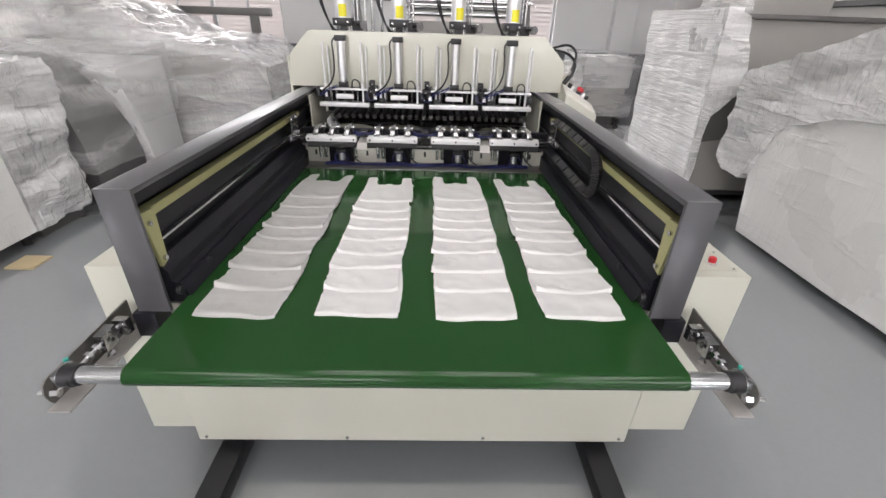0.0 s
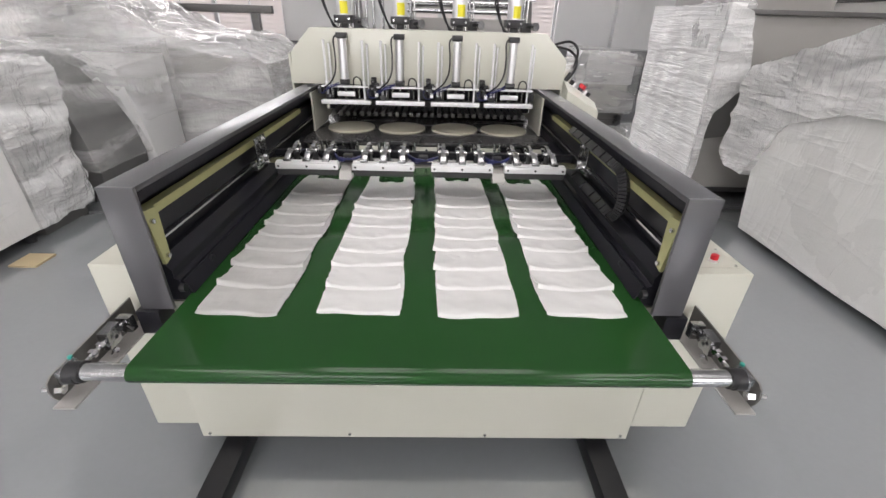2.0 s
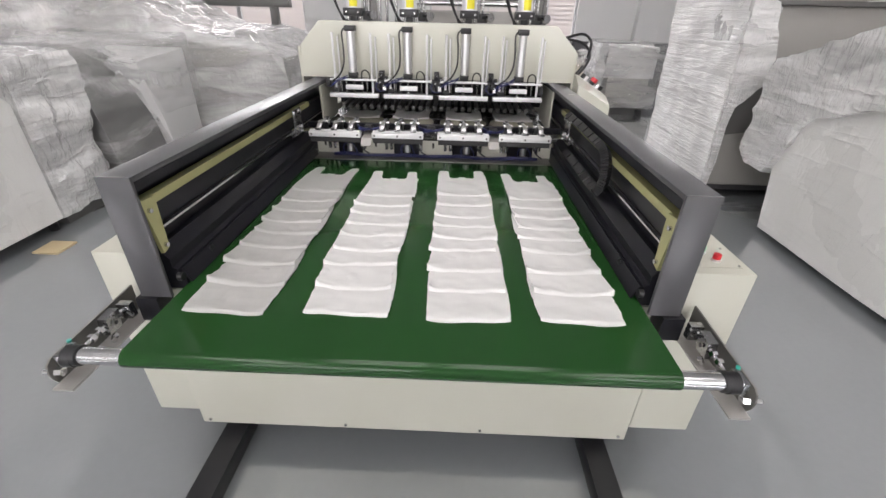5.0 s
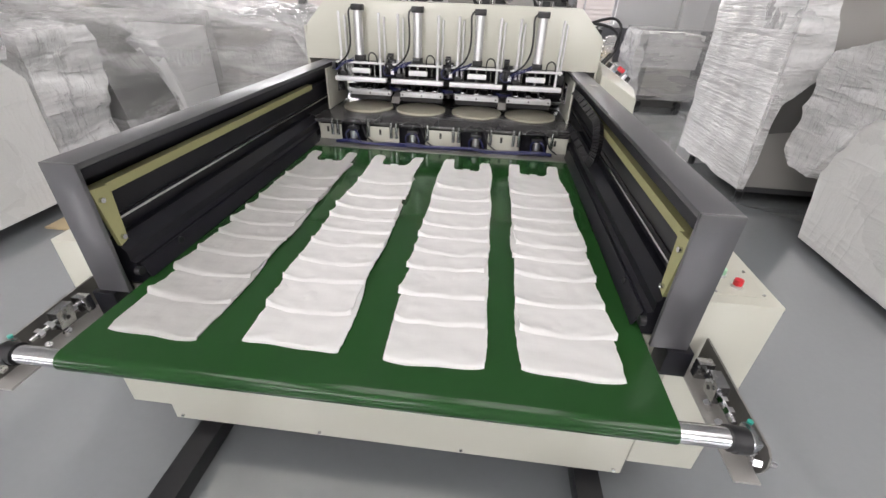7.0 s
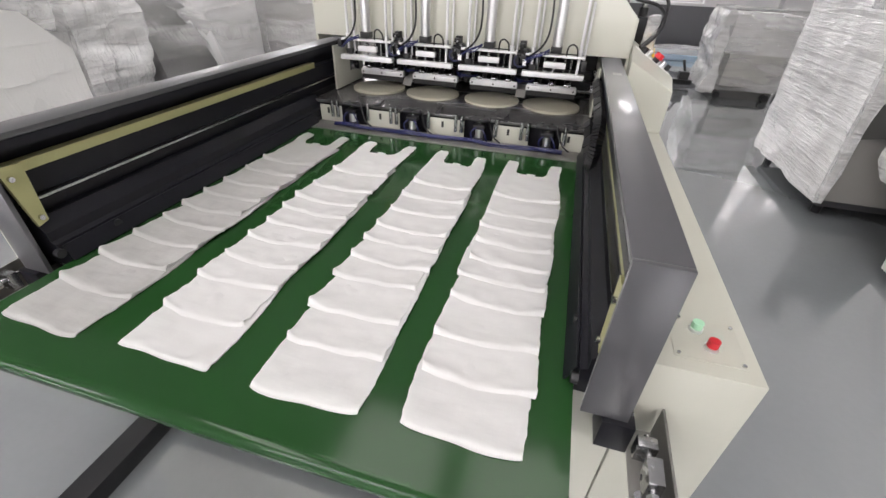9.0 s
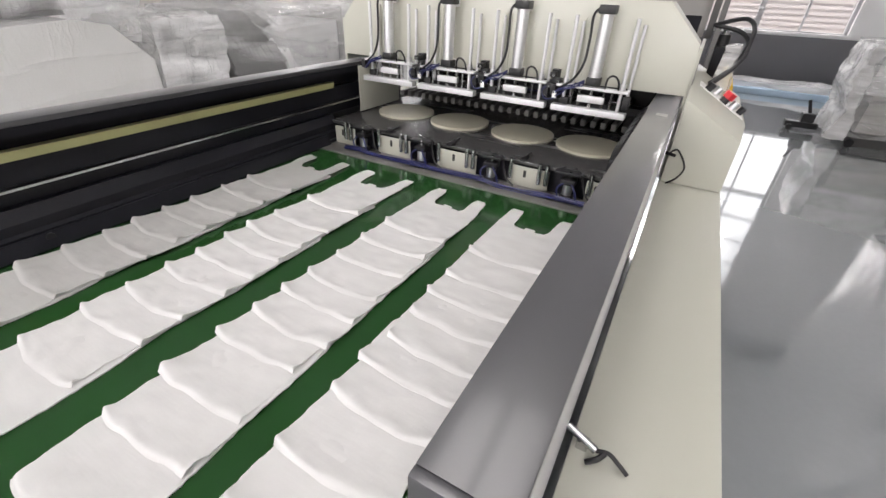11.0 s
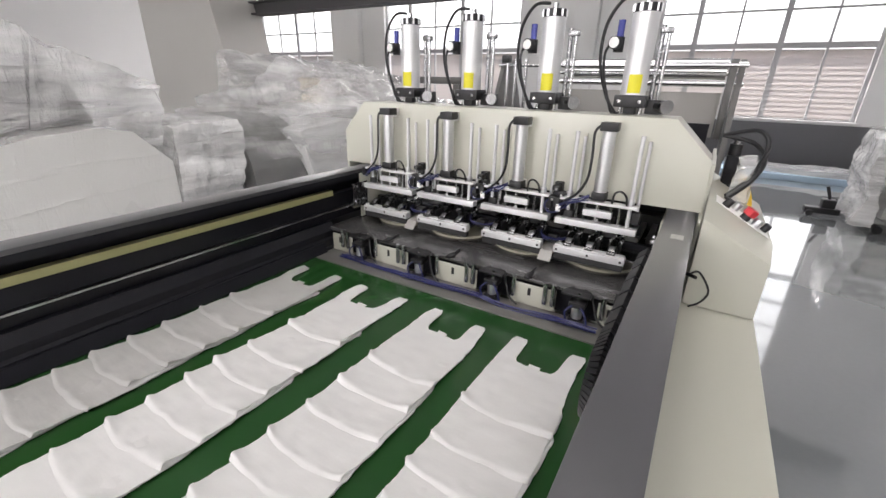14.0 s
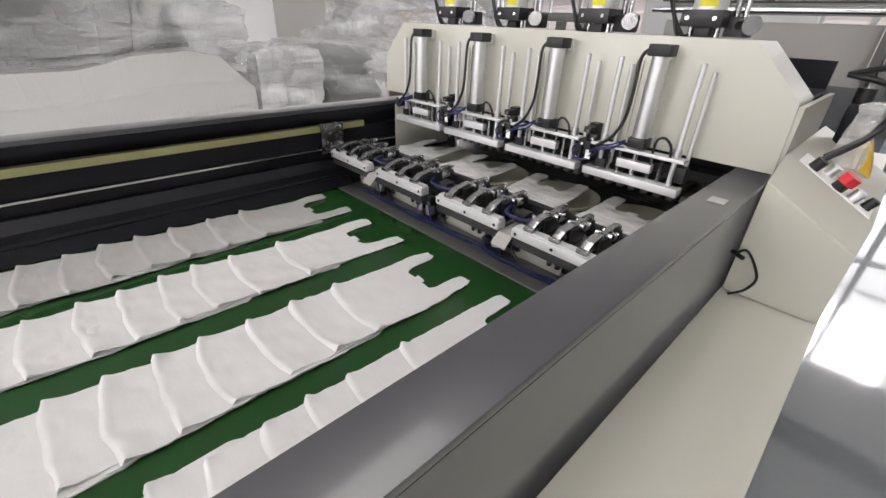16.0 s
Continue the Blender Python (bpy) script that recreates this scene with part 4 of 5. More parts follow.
def bag_mesh(name, seed, lift, mat, thick=0.004, gap=0.11):
    """A pack of carrier bags: body, two handles with a cut-out between, lying over the packs before it."""
    rnd = random.Random(seed)
    ys = [0.0, 0.003, 0.006, 0.009, 0.012, 0.015, 0.019, 0.024, 0.031] + [0.042 + 0.0125 * k for k in range(16)] + [BODY + 0.006, BODY + 0.02] + [BODY + 0.034 + 0.0172 * k for k in range(7)]
    xs = [-1, -0.96, -0.88, -0.75, -0.6, -0.52, -0.42, -0.28, -0.14, 0, 0.14, 0.28, 0.42, 0.52, 0.6, 0.75, 0.88, 0.96, 1]
    ph = [rnd.uniform(0, 6.28) for _ in range(8)]
    reach = [rnd.uniform(0.86, 1.0), rnd.uniform(0.86, 1.0)]
    splay = [rnd.uniform(-0.012, 0.006), rnd.uniform(-0.006, 0.012)]
    def surf(u, y):
        which, s, uu = int(u > 0), max(0.0, y - BODY) / 0.137, u
        if s > 0 and abs(u) > 0.4:
            k = 1 - 0.16 * s - 0.22 * max(0.0, (s - 0.86) / 0.14) ** 2 + 0.12 * noise.noise(Vector((s * 5, seed, which)))
            a = 0.75 + (abs(u) - 0.75) * k - 0.02 * s
            if abs(u) < 0.55:
                a -= 0.14 * max(0.0, 1 - s / 0.22) ** 2
            uu = math.copysign(a, u)
        edge = 1 - (0.025 * math.sin(3 + 14 * y + ph[0]) + 0.035 * noise.noise(Vector((y * 45, seed, math.copysign(3, u))))) * (abs(u) > 0.9)
        x = uu * HALF * edge + 0.005 * math.sin(y * 9 + ph[1]) + splay[which] * s
        yy = y - max(0.0, y - BODY) * (1 - reach[which]) + 0.004 * math.sin(u * 2.0 + ph[2]) + 0.0015 * math.sin(u * 6 + ph[3])
        if y < 0.05:
            yy += (0.011 * u * u - 0.003 + 0.004 * noise.noise(Vector((u * 2.2, seed, 0)))) * (1 - y / 0.05) * (1 if lift else 0.15)
        if y < 0.02 and not lift:
            yy += 0.005 * abs(u) ** 10
        low = lift * max(0.0, 1 - y / 0.36)
        crest_y = 0.011 + 0.003 * math.sin(u * 3 + ph[7])
        if y < crest_y:
            swell = math.sin(0.5 * math.pi * y / crest_y) ** 1.5
        else:
            swell = 0.65 * math.exp(-((y - crest_y) / 0.014) ** 2) + 0.35 * math.exp(-((y - crest_y) / 0.05) ** 2)
        if lift:
            curl = (0.0034 + 0.0018 * u * u + 0.0012 * math.sin(u * 2.6 + ph[4]) + 0.0012 * noise.noise(Vector((u * 5, seed, 2)))) * swell
            curl += (0.010 if u < 0 else 0.006) * abs(u) ** 10 * (0.1 * math.exp(-y / 0.02) + 0.9 * swell)
        else:
            curl = 0.004 * swell
        sag = 0.002 * math.sin(math.pi * min(1, y / gap)) * (1 - u * u) * (-1 if lift else 0.2)
        calm = min(1.0, y / 0.02) * (min(1.0, abs(y - gap) / 0.03) if y < gap + 0.03 else 1.0)
        fold = 0.004 * (0.3 - math.sqrt(noise.noise(Vector((u * 1.1 + y * 7 + seed, y * 9 - u * 1.6, 0.3))) ** 2 + 0.006))
        wave = 0.0022 * noise.noise(Vector((u * 4.5 + y * 6, y * 38, seed))) + 0.0008 * math.sin(y * 46 + 2 * u + ph[5]) + 0.001 * math.sin(u * 8 + ph[6] + y * 8)
        top = BELT_Z + 0.0015 + low + thick * min(1.0, 0.12 + 0.88 * y / 0.03) + max(-0.4 * thick, curl + sag + calm * (wave + fold)) + 0.003 * calm * noise.noise(Vector((u * 2.4 + seed, y * 15, 0)))
        if y > BODY and gap < 0.3:
            top = min(top, BELT_Z + 0.0055 + low)
        elif y > BODY:
            top += 0.006 * min(1.0, s * 3) * (0.8 + 0.3 * math.sin(ph[3] + 2 * u))
        top = max(top, BELT_Z + 0.0035)
        bot = max(BELT_Z + 0.0012, top - 0.0032)
        return x, yy, top, bot
    def keep(u, y):
        if y <= BODY:
            return True
        if abs(u) > 0.5:
            return True
        return y < BODY + 0.014 and abs(u) < 0.15
    cells = []
    for i in range(len(xs) - 1):
        for j in range(len(ys) - 1):
            if keep((xs[i] + xs[i + 1]) / 2, (ys[j] + ys[j + 1]) / 2):
                cells.append((i, j))
    have, meshes = set(cells), []
    def side(c):
        return 0 if (ys[c[1]] + ys[c[1] + 1]) / 2 <= BODY + 0.014 else (1 if xs[c[0]] < 0 else 2)
    for which, pname in enumerate(("body", "handle", "handle")):
        bm = bmesh.new()
        mine = [c for c in cells if side(c) == which]
        tops, bots = {}, {}
        for i, j in sorted({(i + a, j + b) for i, j in mine for a in (0, 1) for b in (0, 1)}):
            x, y, t, b = surf(xs[i], ys[j])
            tops[i, j], bots[i, j] = bm.verts.new((x, y, t - BELT_Z)), bm.verts.new((x, y, b - BELT_Z))
        for i, j in mine:
            f = bm.faces.new((tops[i, j], tops[i + 1, j], tops[i + 1, j + 1], tops[i, j + 1]))
            f.smooth = True
            bm.faces.new((bots[i, j + 1], bots[i + 1, j + 1], bots[i + 1, j], bots[i, j]))
            for (di, dj), (a, b) in (((0, -1), ((i, j), (i + 1, j))), ((1, 0), ((i + 1, j), (i + 1, j + 1))), ((0, 1), ((i + 1, j + 1), (i, j + 1))), ((-1, 0), ((i, j + 1), (i, j)))):
                if (i + di, j + dj) not in have:
                    bm.faces.new((tops[a], bots[a], bots[b], tops[b]))
        meshes.append((pname, finish(pname, bm, mat)))
    return meshes


def bag_pack(meshes, place, label, group):
    ob = thing("bag_pack", place, label, "bag pack", group)
    for pname, me in meshes:
        piece(pname, me, ob, (0, 0, 0))
    return ob


STOPS = ((0.936, 1.072, 1.19, 1.30, 1.405, 1.50, 1.60, 1.705, 1.825),
         (0.948, 1.073, 1.204, 1.30, 1.408, 1.497, 1.594, 1.68, 1.79),
         (0.940, 1.075, 1.186, 1.32, 1.409, 1.505, 1.594, 1.712, 1.825),
         (0.950, 1.082, 1.196, 1.327, 1.423, 1.506, 1.607, 1.70, 1.80))
ADVANCE = 0.118
PACKS = []
for li, x in enumerate(LANES):
    lift = 0.0
    for k, y in enumerate(STOPS[li]):
        place = (x + 0.004 * math.sin(5 * k + li), y + ADVANCE, BELT_Z)
        step = (STOPS[li] + (1.945,))[k + 1] - y
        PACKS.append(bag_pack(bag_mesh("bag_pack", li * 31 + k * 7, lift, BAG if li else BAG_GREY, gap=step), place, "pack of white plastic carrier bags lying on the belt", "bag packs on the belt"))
        lift = lift * (1 - step / 0.36) + 0.0038
NEXT, HELD = [], []
for li, x in enumerate(LANES):
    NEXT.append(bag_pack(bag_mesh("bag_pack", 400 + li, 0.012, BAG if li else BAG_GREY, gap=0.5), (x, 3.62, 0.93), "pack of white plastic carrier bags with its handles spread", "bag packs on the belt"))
    HELD.append(bag_pack(bag_mesh("bag_pack", 500 + li, 0, BAG_THIN, 0.005, 0.5), (x, 3.70, 0.965), "thin pack of clear plastic bags held in the clamps", "bag packs in the clamps"))

# ---------------------------------------------------------------- unwinding stand behind the head
st = thing("unwind_stand", (0.1, 4.5, 0.0), "roller stand behind the press head with chrome rollers", "roller stand")
for sx in (-1, 1):
    part("side_frame", prism(bmesh.new(), [(4.2, 0.0), (4.9, 0.0), (4.9, 1.25), (4.6, 1.76), (4.44, 1.76), (4.2, 1.25)], "x", 0.1 + sx * 0.76, 0.1 + sx * 0.79), SHELL_DARK, st)
for y, z, r in ((4.42, 1.735, 0.03), (4.52, 1.68, 0.036), (4.40, 1.62, 0.018)):
    ro = part("roller", R((-0.2, y, z), (0.80, y, z), r, 24), STEEL, st)
    part("axle", R((-0.26, y, z), (0.90, y, z), 0.014, 10), STEEL, ro)
part("web_plate", B(-0.18, 0.80, 4.44, 4.46, 1.30, 1.57), SHELL_GREY, st)
part("end_plate", B(0.81, 0.85, 4.34, 4.46, 1.30, 1.76, bevel=0.004), SHELL_DARK, st)
part("cross_rod", R((-0.65, 4.3, 1.72), (0.9, 4.3, 1.72), 0.012, 10), STEEL, st)
for x in (-0.56, -0.5, -0.42):
    part("post", R((x, 4.25, 1.2), (x, 4.25, 1.76), 0.012, 10), STEEL, st)
part("clamp_head", B(-0.6, -0.54, 4.22, 4.28, 1.735, 1.785, bevel=0.01), BLACK, st)

# ---------------------------------------------------------------- wrapped machines on the floor
def wrapped(name, place, label, parts_list):
    ob = thing(name, place, label, "wrapped machine")
    for pname, bm, mat, edge, amount, size, seed in parts_list:
        if edge:
            dense(bm, edge)
        if amount:
            lumpy(bm, amount, size, seed)
        if "film" in pname:
            crumple(bm, amount * 0.75, size * 2.4, seed)
        part(pname, bm, mat, ob)
    return ob


def feet(ob, places):
    for x, y in places:
        part("foot", R((x, y, 0.0), (x, y, 0.06), 0.035, 12), BLACK, ob)


m1 = wrapped("wrapped_machine", (3.3, 2.6, 0), "machine shrouded in loose white stretch film", [
    ("body", prism(bmesh.new(), [(3.32, 0.06), (3.42, 0.62), (3.3, 1.2), (2.8, 1.42), (1.0, 1.5), (1.0, 0.06)], "x", 2.66, 4.1), FILM_SMOOTH, 0.16, 0.02, 1.6, 1.0),
    ("film_cover", prism(bmesh.new(), [(3.46, 0.5), (3.74, 0.55), (3.84, 0.9), (3.76, 1.24), (3.2, 1.46), (2.8, 1.57), (1.2, 1.63), (1.2, 1.3), (2.8, 1.1), (3.2, 0.95)], "x", 2.62, 4.14), FILM, 0.06, 0.045, 2.6, 2.0)])
part("hood", prism(bmesh.new(), [(3.5, 0.62), (3.66, 0.7), (3.7, 0.95), (3.6, 1.18), (3.1, 1.36), (2.7, 1.46), (1.3, 1.52), (1.3, 1.3), (2.8, 1.16)], "x", 2.72, 4.05), SHELL_DARK, m1)
feet(m1, ((2.85, 3.15), (2.85, 1.2), (3.95, 3.15)))
m2 = thing("wrapped_machine", (3.2, 4.7, 0), "grey machine with a flared column wrapped in white stretch film", "wrapped machine")
def flared(x_low, x_top, x1, y0, y_top, y1, z0, z1, out=0.0):
    bm = bmesh.new()
    v = [bm.verts.new(p) for p in ((x_low - out, y0 - out, z0), (x1, y0 - out, z0), (x1, y1, z0), (x_low - out, y1, z0), (x_top - out, y_top - out, z1), (x1, y_top - out, z1), (x1, y1, z1), (x_top - out, y1, z1))]
    for q in ((3, 2, 1, 0), (4, 5, 6, 7), (0, 1, 5, 4), (1, 2, 6, 5), (2, 3, 7, 6), (3, 0, 4, 7)):
        bm.faces.new([v[i] for i in q])
    return bm
part("body", flared(2.58, 2.58, 4.6, 4.1, 4.12, 5.36, 0.14, 1.66), SHELL_GREY, m2)
part("column_film", crumple(lumpy(dense(flared(2.53, 2.46, 2.60, 4.06, 4.06, 5.42, 0.12, 1.74), 0.06), 0.022, 3.2, 4.0), 0.007, 7.0, 1.0), FILM_TIGHT, m2)
part("front_film", crumple(lumpy(dense(prism(bmesh.new(), [(2.54, 0.16), (2.57, 0.2), (2.57, 0.86), (2.82, 1.13), (2.66, 1.68), (2.46, 1.735)], "y", 4.03, 4.075), 0.04), 0.010, 4.4, 5.0), 0.012, 9.0, 2.0), FILM, m2)
part("corner_film", crumple(lumpy(dense(flared(2.47, 2.50, 2.70, 4.02, 4.12, 4.5, 1.40, 1.80), 0.05), 0.035, 5.0, 7.0), 0.035, 9.0, 3.0), FILM_CLEAR, m2)
part("dark_guard", prism(bmesh.new(), [(2.57, 0.62), (2.62, 0.88), (2.86, 1.14), (3.1, 1.16), (3.12, 0.7)], "y", 4.075, 4.095), SHELL_DARK, m2)
part("handle", B(2.94, 2.98, 4.04, 4.07, 0.62, 0.98, bevel=0.01), BLACK, m2)
part("lid", B(2.62, 4.8, 4.04, 5.5, 1.662, 1.70, bevel=0.005), SHELL_DARK, m2)
part("hood", B(2.66, 3.7, 4.5, 5.4, 1.702, 1.86, bevel=0.01), SHELL_GREY, m2)
part("base_frame", B(2.62, 4.5, 4.15, 5.35, 0.07, 0.118), GREY_PAINT, m2)
feet(m2, ((2.66, 4.2), (4.4, 4.2), (2.66, 5.3), (4.4, 5.3)))
m3 = wrapped("grey_machine", (6.0, 5.6, 0), "grey machine body standing behind the wrapped one", [
    ("body", prism(bmesh.new(), [(5.0, 0.1), (7.6, 0.1), (7.6, 1.86), (5.0, 1.86)], "y", 4.6, 6.2), SHELL, 0, 0, 0, 0),
    ("top_cover", prism(bmesh.new(), [(4.95, 1.87), (7.65, 1.87), (7.65, 1.93), (4.95, 1.93)], "y", 4.5, 6.3), SHELL_DARK, 0, 0, 0, 0)])
feet(m3, ((5.2, 4.8), (7.4, 4.8), (7.4, 6.0)))
m4 = wrapped("wrapped_crate", (3.0, 8.5, 0), "framed load wrapped in clear film on a low pallet", [
    ("load", B(2.78, 3.5, 8.1, 9.0, 0.16, 0.6), SHELL, 0.2, 0.01, 2.0, 3.0),
    ("upper_load", B(2.70, 3.56, 8.1, 9.0, 0.601, 1.10), WALL, 0.2, 0.006, 2.0, 3.0),
    ("film", prism(bmesh.new(), [(2.70, 0.12), (3.62, 0.12), (3.64, 1.16), (2.60, 1.16)], "y", 8.0, 9.05), FILM_THIN, 0.1, 0.02, 3.0, 5.0),
    ("side_film", prism(bmesh.new(), [(2.69, 0.06), (2.50, 0.1), (2.58, 0.4), (2.50, 0.75), (2.57, 1.12), (2.62, 1.12)], "y", 8.0, 8.9), FILM, 0.06, 0.05, 4.0, 2.0)])
part("top_bar", B(2.6, 3.64, 7.96, 8.0, 1.165, 1.185), FRAME_W, m4)
part("pallet", B(2.74, 3.5, 8.06, 9.0, 0.0, 0.11), SHELL_DARK, m4)
for x in (2.75, 3.4):
    part("wheel", R((x, 7.96, 0.05), (x, 8.05, 0.05), 0.05, 14), BLACK, m4)
jack = thing("pallet_jack", (2.38, 8.6, 0), "low black pallet jack on the floor", "pallet jack")
part("fork", B(2.12, 2.5, 8.5, 8.62, 0.04, 0.12, bevel=0.01), BLACK, jack)
part("head", B(2.28, 2.43, 8.48, 8.64, 0.12, 0.24, bevel=0.02), BLACK, jack)
part("handle", R((2.36, 8.56, 0.24), (2.30, 8.58, 0.40), 0.02, 10), BLACK, jack)
part("wheel", R((2.18, 8.48, 0.04), (2.18, 8.64, 0.04), 0.04, 14), BLACK, jack)
solid("foam_sheet", B(1.0, 3.9, 11.2, 12.2, 0.0, 0.11, bevel=0.02), FOAM, "light blue foam sheets stacked on the floor", "foam sheet")
solid("film_sheet", lumpy(dense(B(1.2, 3.7, 11.3, 12.1, 0.112, 0.20), 0.12), 0.05, 2.4, 8.0), FILM, "crumpled white film lying on the foam", "plastic film")

l1 = wrapped("wrapped_machine", (-3.6, 2.2, 0), "white machine body with clear film over its top", [
    ("body", prism(bmesh.new(), [(2.96, 0.10), (2.96, 0.95), (2.72, 1.2), (2.5, 1.24), (2.15, 1.21), (1.8, 1.13), (0.4, 1.10), (0.4, 0.10)], "x", -4.4, -2.90), FILM_SMOOTH, 0, 0, 0, 0),
    ("film_cover", prism(bmesh.new(), [(2.9, 1.1), (2.95, 1.5), (2.2, 1.85), (0.5, 1.9), (0.4, 1.12), (2.2, 1.2)], "x", -4.3, -2.95), FILM_CLEAR, 0.07, 0.08, 2.2, 3.0),
    ("hood", prism(bmesh.new(), [(2.6, 1.25), (2.5, 1.6), (1.8, 1.7), (0.6, 1.7), (0.6, 1.15)], "x", -4.2, -3.2), SHELL_DARK, 0, 0, 0, 0)])
feet(l1, ((-3.0, 2.95), (-3.0, 0.7), (-4.2, 2.95)))
l2 = wrapped("wrapped_column", (-3.3, 3.4, 0), "white film bundle wound tightly in stretch film", [
    ("film_skin", prism(bmesh.new(), [(3.0, 0.1), (3.54, 0.1), (3.6, 1.24), (3.02, 1.2)], "x", -3.75, -2.92), FILM, 0.05, 0.045, 3.6, 6.0)])
part("pallet", B(-3.7, -2.97, 3.06, 3.5, 0.0, 0.095), SHELL_DARK, l2)
l3 = wrapped("dark_machine", (-3.4, 4.1, 0), "dark grey machine with a rounded end panel", [
    ("panel", prism(bmesh.new(), [(-4.1, 0.1), (-2.95, 0.1), (-2.93, 0.3), (-3.03, 0.8), (-3.2, 1.1), (-3.45, 1.22), (-4.1, 1.22)], "y", 3.75, 4.42), SHELL_DARK, 0, 0, 0, 0),
    ("window_plate", B(-3.35, -3.18, 3.72, 3.747, 0.5, 0.8), RAIL_DARK, 0, 0, 0, 0)])
part("film", crumple(lumpy(dense(prism(bmesh.new(), [(-4.15, 0.3), (-2.90, 0.3), (-2.99, 0.82), (-3.17, 1.14), (-3.45, 1.27), (-4.15, 1.27)], "y", 3.69, 4.46), 0.07), 0.02, 3.0, 5.0), 0.015, 6.0, 2.0), FILM_THIN, l3, "clear film over the panel")
feet(l3, ((-3.9, 3.85), (-3.2, 3.85), (-3.9, 4.3)))
l4 = wrapped("wrapped_machine", (-4.2, 6.0, 0), "large machine under a tent of clear and white film", [
    ("body", prism(bmesh.new(), [(-6.2, 0.1), (-2.0, 0.1), (-2.0, 1.02), (-2.9, 1.2), (-6.2, 1.2)], "y", 5.5, 6.6), SHELL_GREY, 0, 0, 0, 0),
    ("film_tent", prism(bmesh.new(), [(-6.5, 0.12), (-6.4, 1.28), (-5.1, 1.42), (-4.15, 1.8), (-3.6, 1.62), (-2.9, 1.32), (-2.2, 1.26), (-1.85, 1.05), (-1.75, 0.12)], "y", 5.2, 6.9), FILM_CLEAR, 0.09, 0.08, 2.1, 9.0)])
part("top_rail", B(-4.3, -2.3, 6.95, 7.05, 1.56, 1.66, bevel=0.01), SHELL_DARK, l4)
part("rail_post", B(-4.1, -4.0, 6.95, 7.05, 0.0, 1.559), SHELL_DARK, l4)
part("rail_post", B(-2.6, -2.5, 6.95, 7.05, 0.0, 1.559), SHELL_DARK, l4)
feet(l4, ((-6.0, 5.6), (-2.2, 5.6), (-6.0, 6.5), (-2.2, 6.5)))
l6 = wrapped("white_machine", (-3.3, 4.6, 0), "white-painted machine end panel with a slanting edge", [
    ("panel", prism(bmesh.new(), [(4.50, 0.08), (4.44, 0.5), (4.30, 0.95), (4.26, 1.08), (4.34, 1.1), (5.06, 1.16), (5.06, 0.08)], "x", -3.7, -2.88, bevel=0.012), WALL, 0, 0, 0, 0)])
part("film", crumple(lumpy(dense(prism(bmesh.new(), [(4.48, 0.6), (4.22, 1.12), (4.3, 1.24), (5.1, 1.30), (5.1, 0.6)], "x", -3.8, -2.84), 0.07), 0.02, 3.0, 8.0), 0.015, 6.0, 4.0), FILM_THIN, l6, "clear film over the panel")
feet(l6, ((-3.5, 4.6), (-3.0, 4.6), (-3.0, 4.95)))
l7 = wrapped("beige_cabinet", (-9.5, 9.4, 0), "pale beige machine cabinet near the windows", [
    ("body", B(-10.6, -8.4, 9.0, 9.8, 0.06, 1.66, bevel=0.02), material("beige_paint", (0.62, 0.55, 0.44), 0.5, vary=0.06), 0, 0, 0, 0),
    ("top_cover", B(-10.7, -8.3, 8.96, 9.86, 1.662, 1.72), SHELL_GREY, 0, 0, 0, 0)])
feet(l7, ((-10.4, 9.1), (-8.6, 9.1), (-10.4, 9.7), (-8.6, 9.7)))
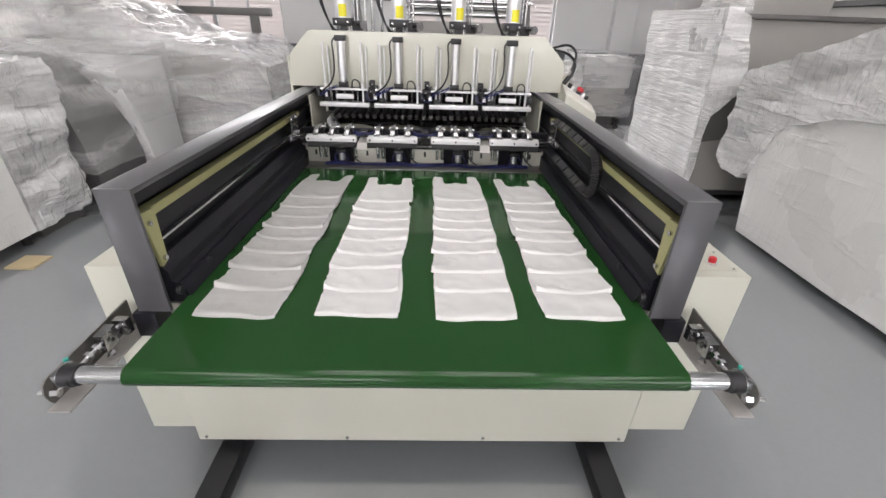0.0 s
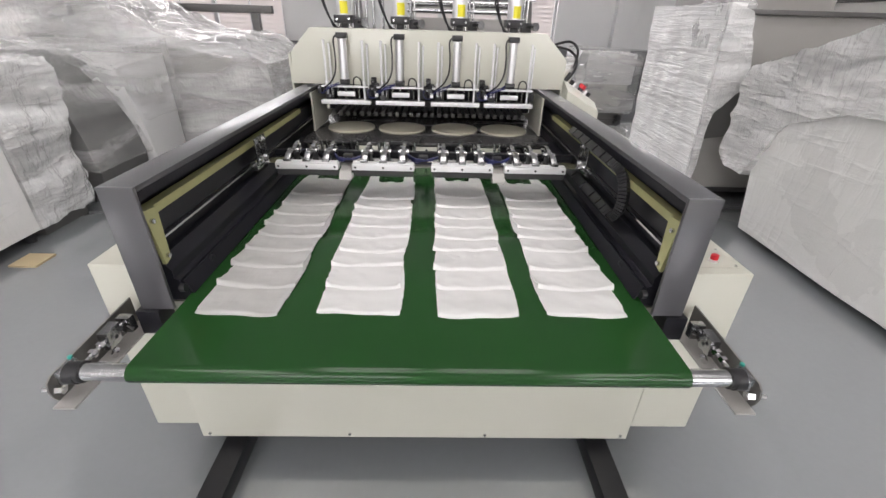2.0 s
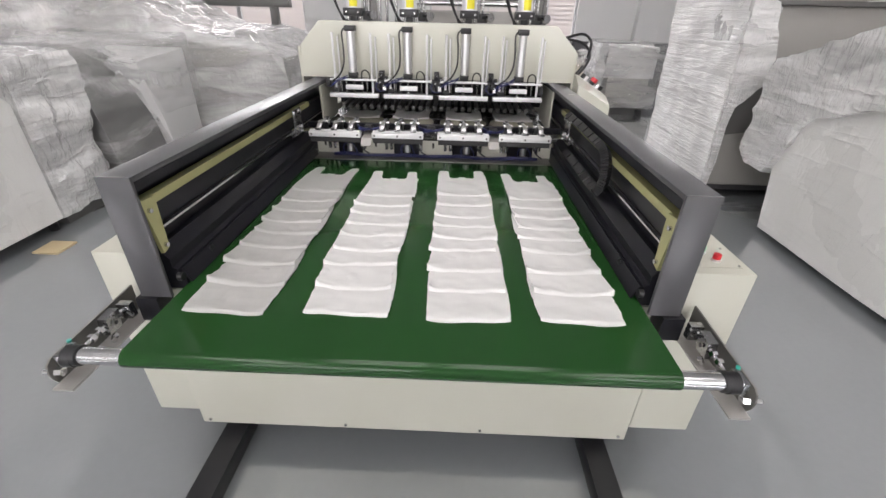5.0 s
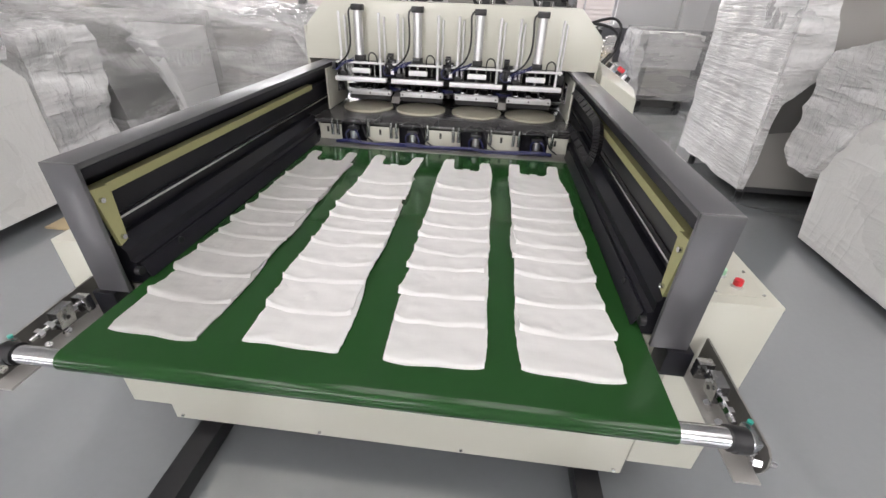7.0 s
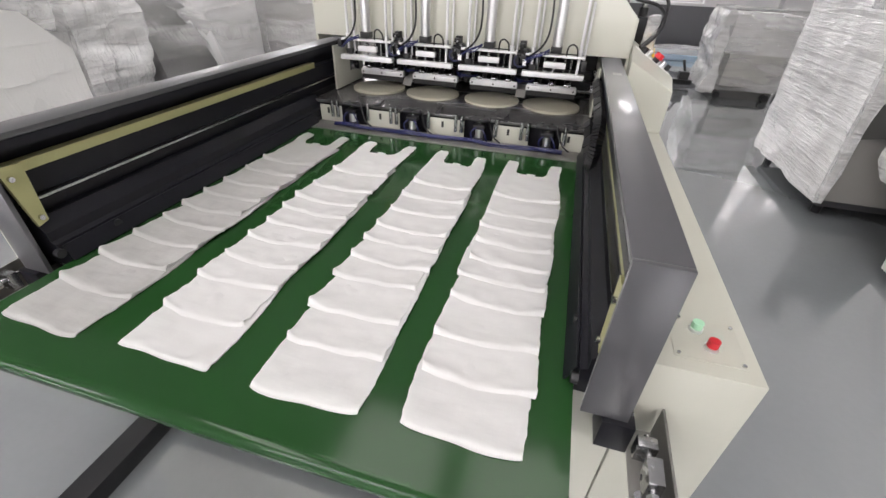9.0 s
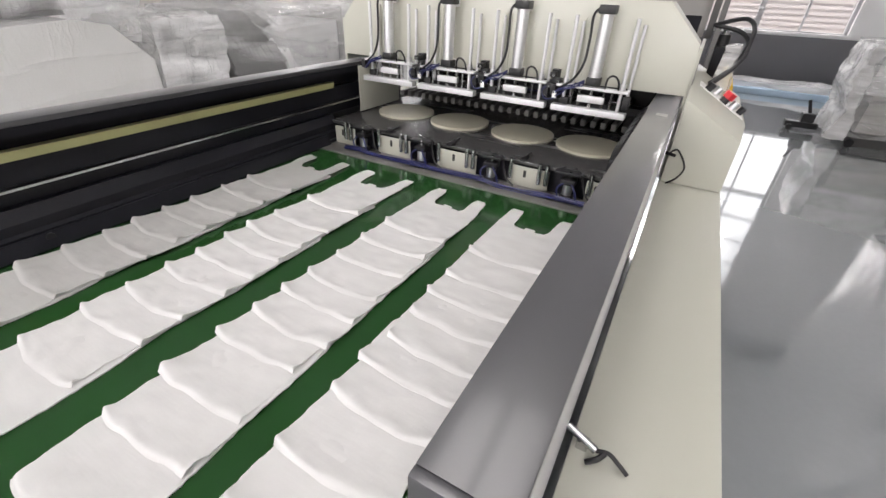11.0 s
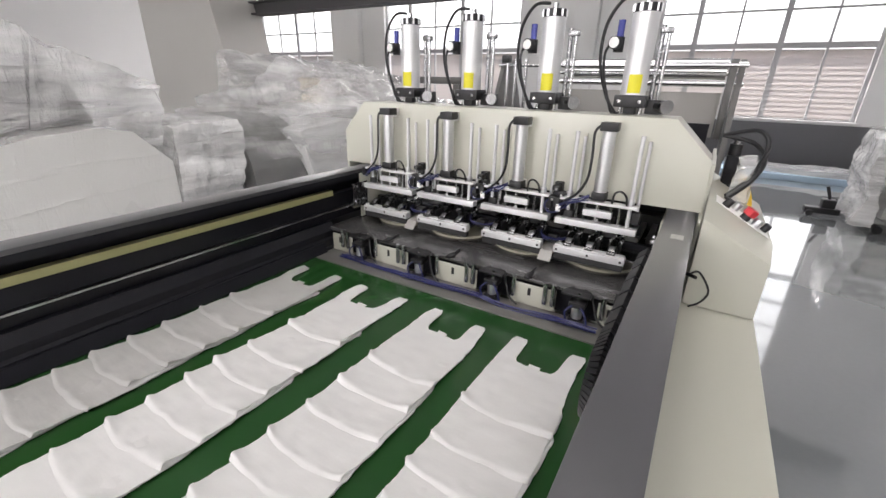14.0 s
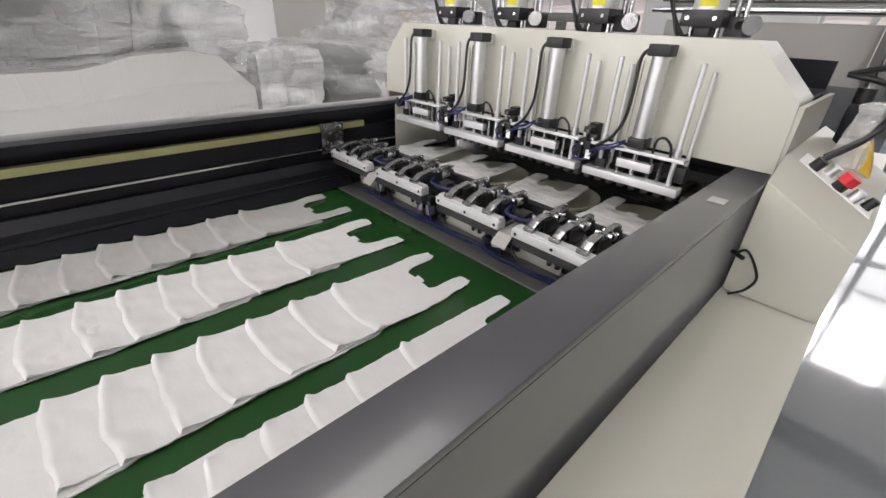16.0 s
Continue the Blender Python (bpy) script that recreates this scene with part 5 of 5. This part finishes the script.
l5 = wrapped("tall_machine", (-7.7, 6.6, 0), "tall pale machine tower behind the wrapped machines", [
    ("tower", prism(bmesh.new(), [(-9.6, 0.0), (-6.95, 0.0), (-6.95, 1.9), (-7.3, 3.3), (-9.6, 3.3)], "y", 6.2, 7.2), SHELL, 0, 0, 0, 0),
    ("film", prism(bmesh.new(), [(-7.1, 0.0), (-6.2, 0.0), (-6.35, 1.5), (-6.9, 2.0)], "y", 6.0, 7.3), FILM_CLEAR, 0.15, 0.06, 2.0, 4.0)])
solid("cardboard_sheet", B(-2.85, -2.665, 2.58, 2.755, 0.0, 0.012), CARD, "flat piece of brown cardboard on the floor", "cardboard")


# ---------------------------------------------------------------- what moves
def motions():
    run = [(0, 2.37), (0.5, 2.35), (1, 2.27), (1.5, 2.09), (2, 1.86), (2.5, 1.64), (3, 1.455), (3.4, 1.405), (3.9, 1.41), (4.2, 1.51), (4.7, 1.95), (5.2, 2.5), (5.6, 2.88), (6.0, 2.965), (6.3, 2.97), (8.7, 2.97), (9.6, 3.1), (10.4, 3.45), (13.5, 3.45), (13.7, 3.1), (14.0, 2.735), (14.25, 2.70), (14.5, 2.685), (14.75, 2.63), (15, 2.55), (15.5, 2.455), (16, 2.385)]
    walk(car, [(t, pose(0, y, 0.982)) for t, y in run])
    for lever in LEVERS:
        x, y, z = lever.location
        walk(lever, [(t, pose(x, y, z, a)) for t, a in ((0, 4), (1.9, 4), (2.3, 62), (3.45, 62), (3.65, 4), (16, 4))])
    walk(chain, [(t, pose(0.705, 1.70 + (y - 2.37) / 2, 0.93)) for t, y in run])
    for ob in PACKS:
        x, y, z = ob.location
        walk(ob, [(0, pose(x, y, z)), (4.6, pose(x, y, z)), (5.6, pose(x - 0.007, y - ADVANCE, z)), (16, pose(x - 0.007, y - ADVANCE, z))])
    for ob in NEXT:
        x, y, z = ob.location
        walk(ob, [(0, pose(x, y, z)), (4.3, pose(x, y, z)), (5.2, pose(x, 2.6, z)), (5.9, pose(x - 0.008, 1.945, BELT_Z)), (16, pose(x - 0.008, 1.945, BELT_Z))])
    for ob in HELD:
        x, y, z = ob.location
        walk(ob, [(0, pose(x, y, z)), (13.5, pose(x, y, z))] + [(t, pose(x, yy + 0.2, z)) for t, yy in run if t > 13.5])


motions()
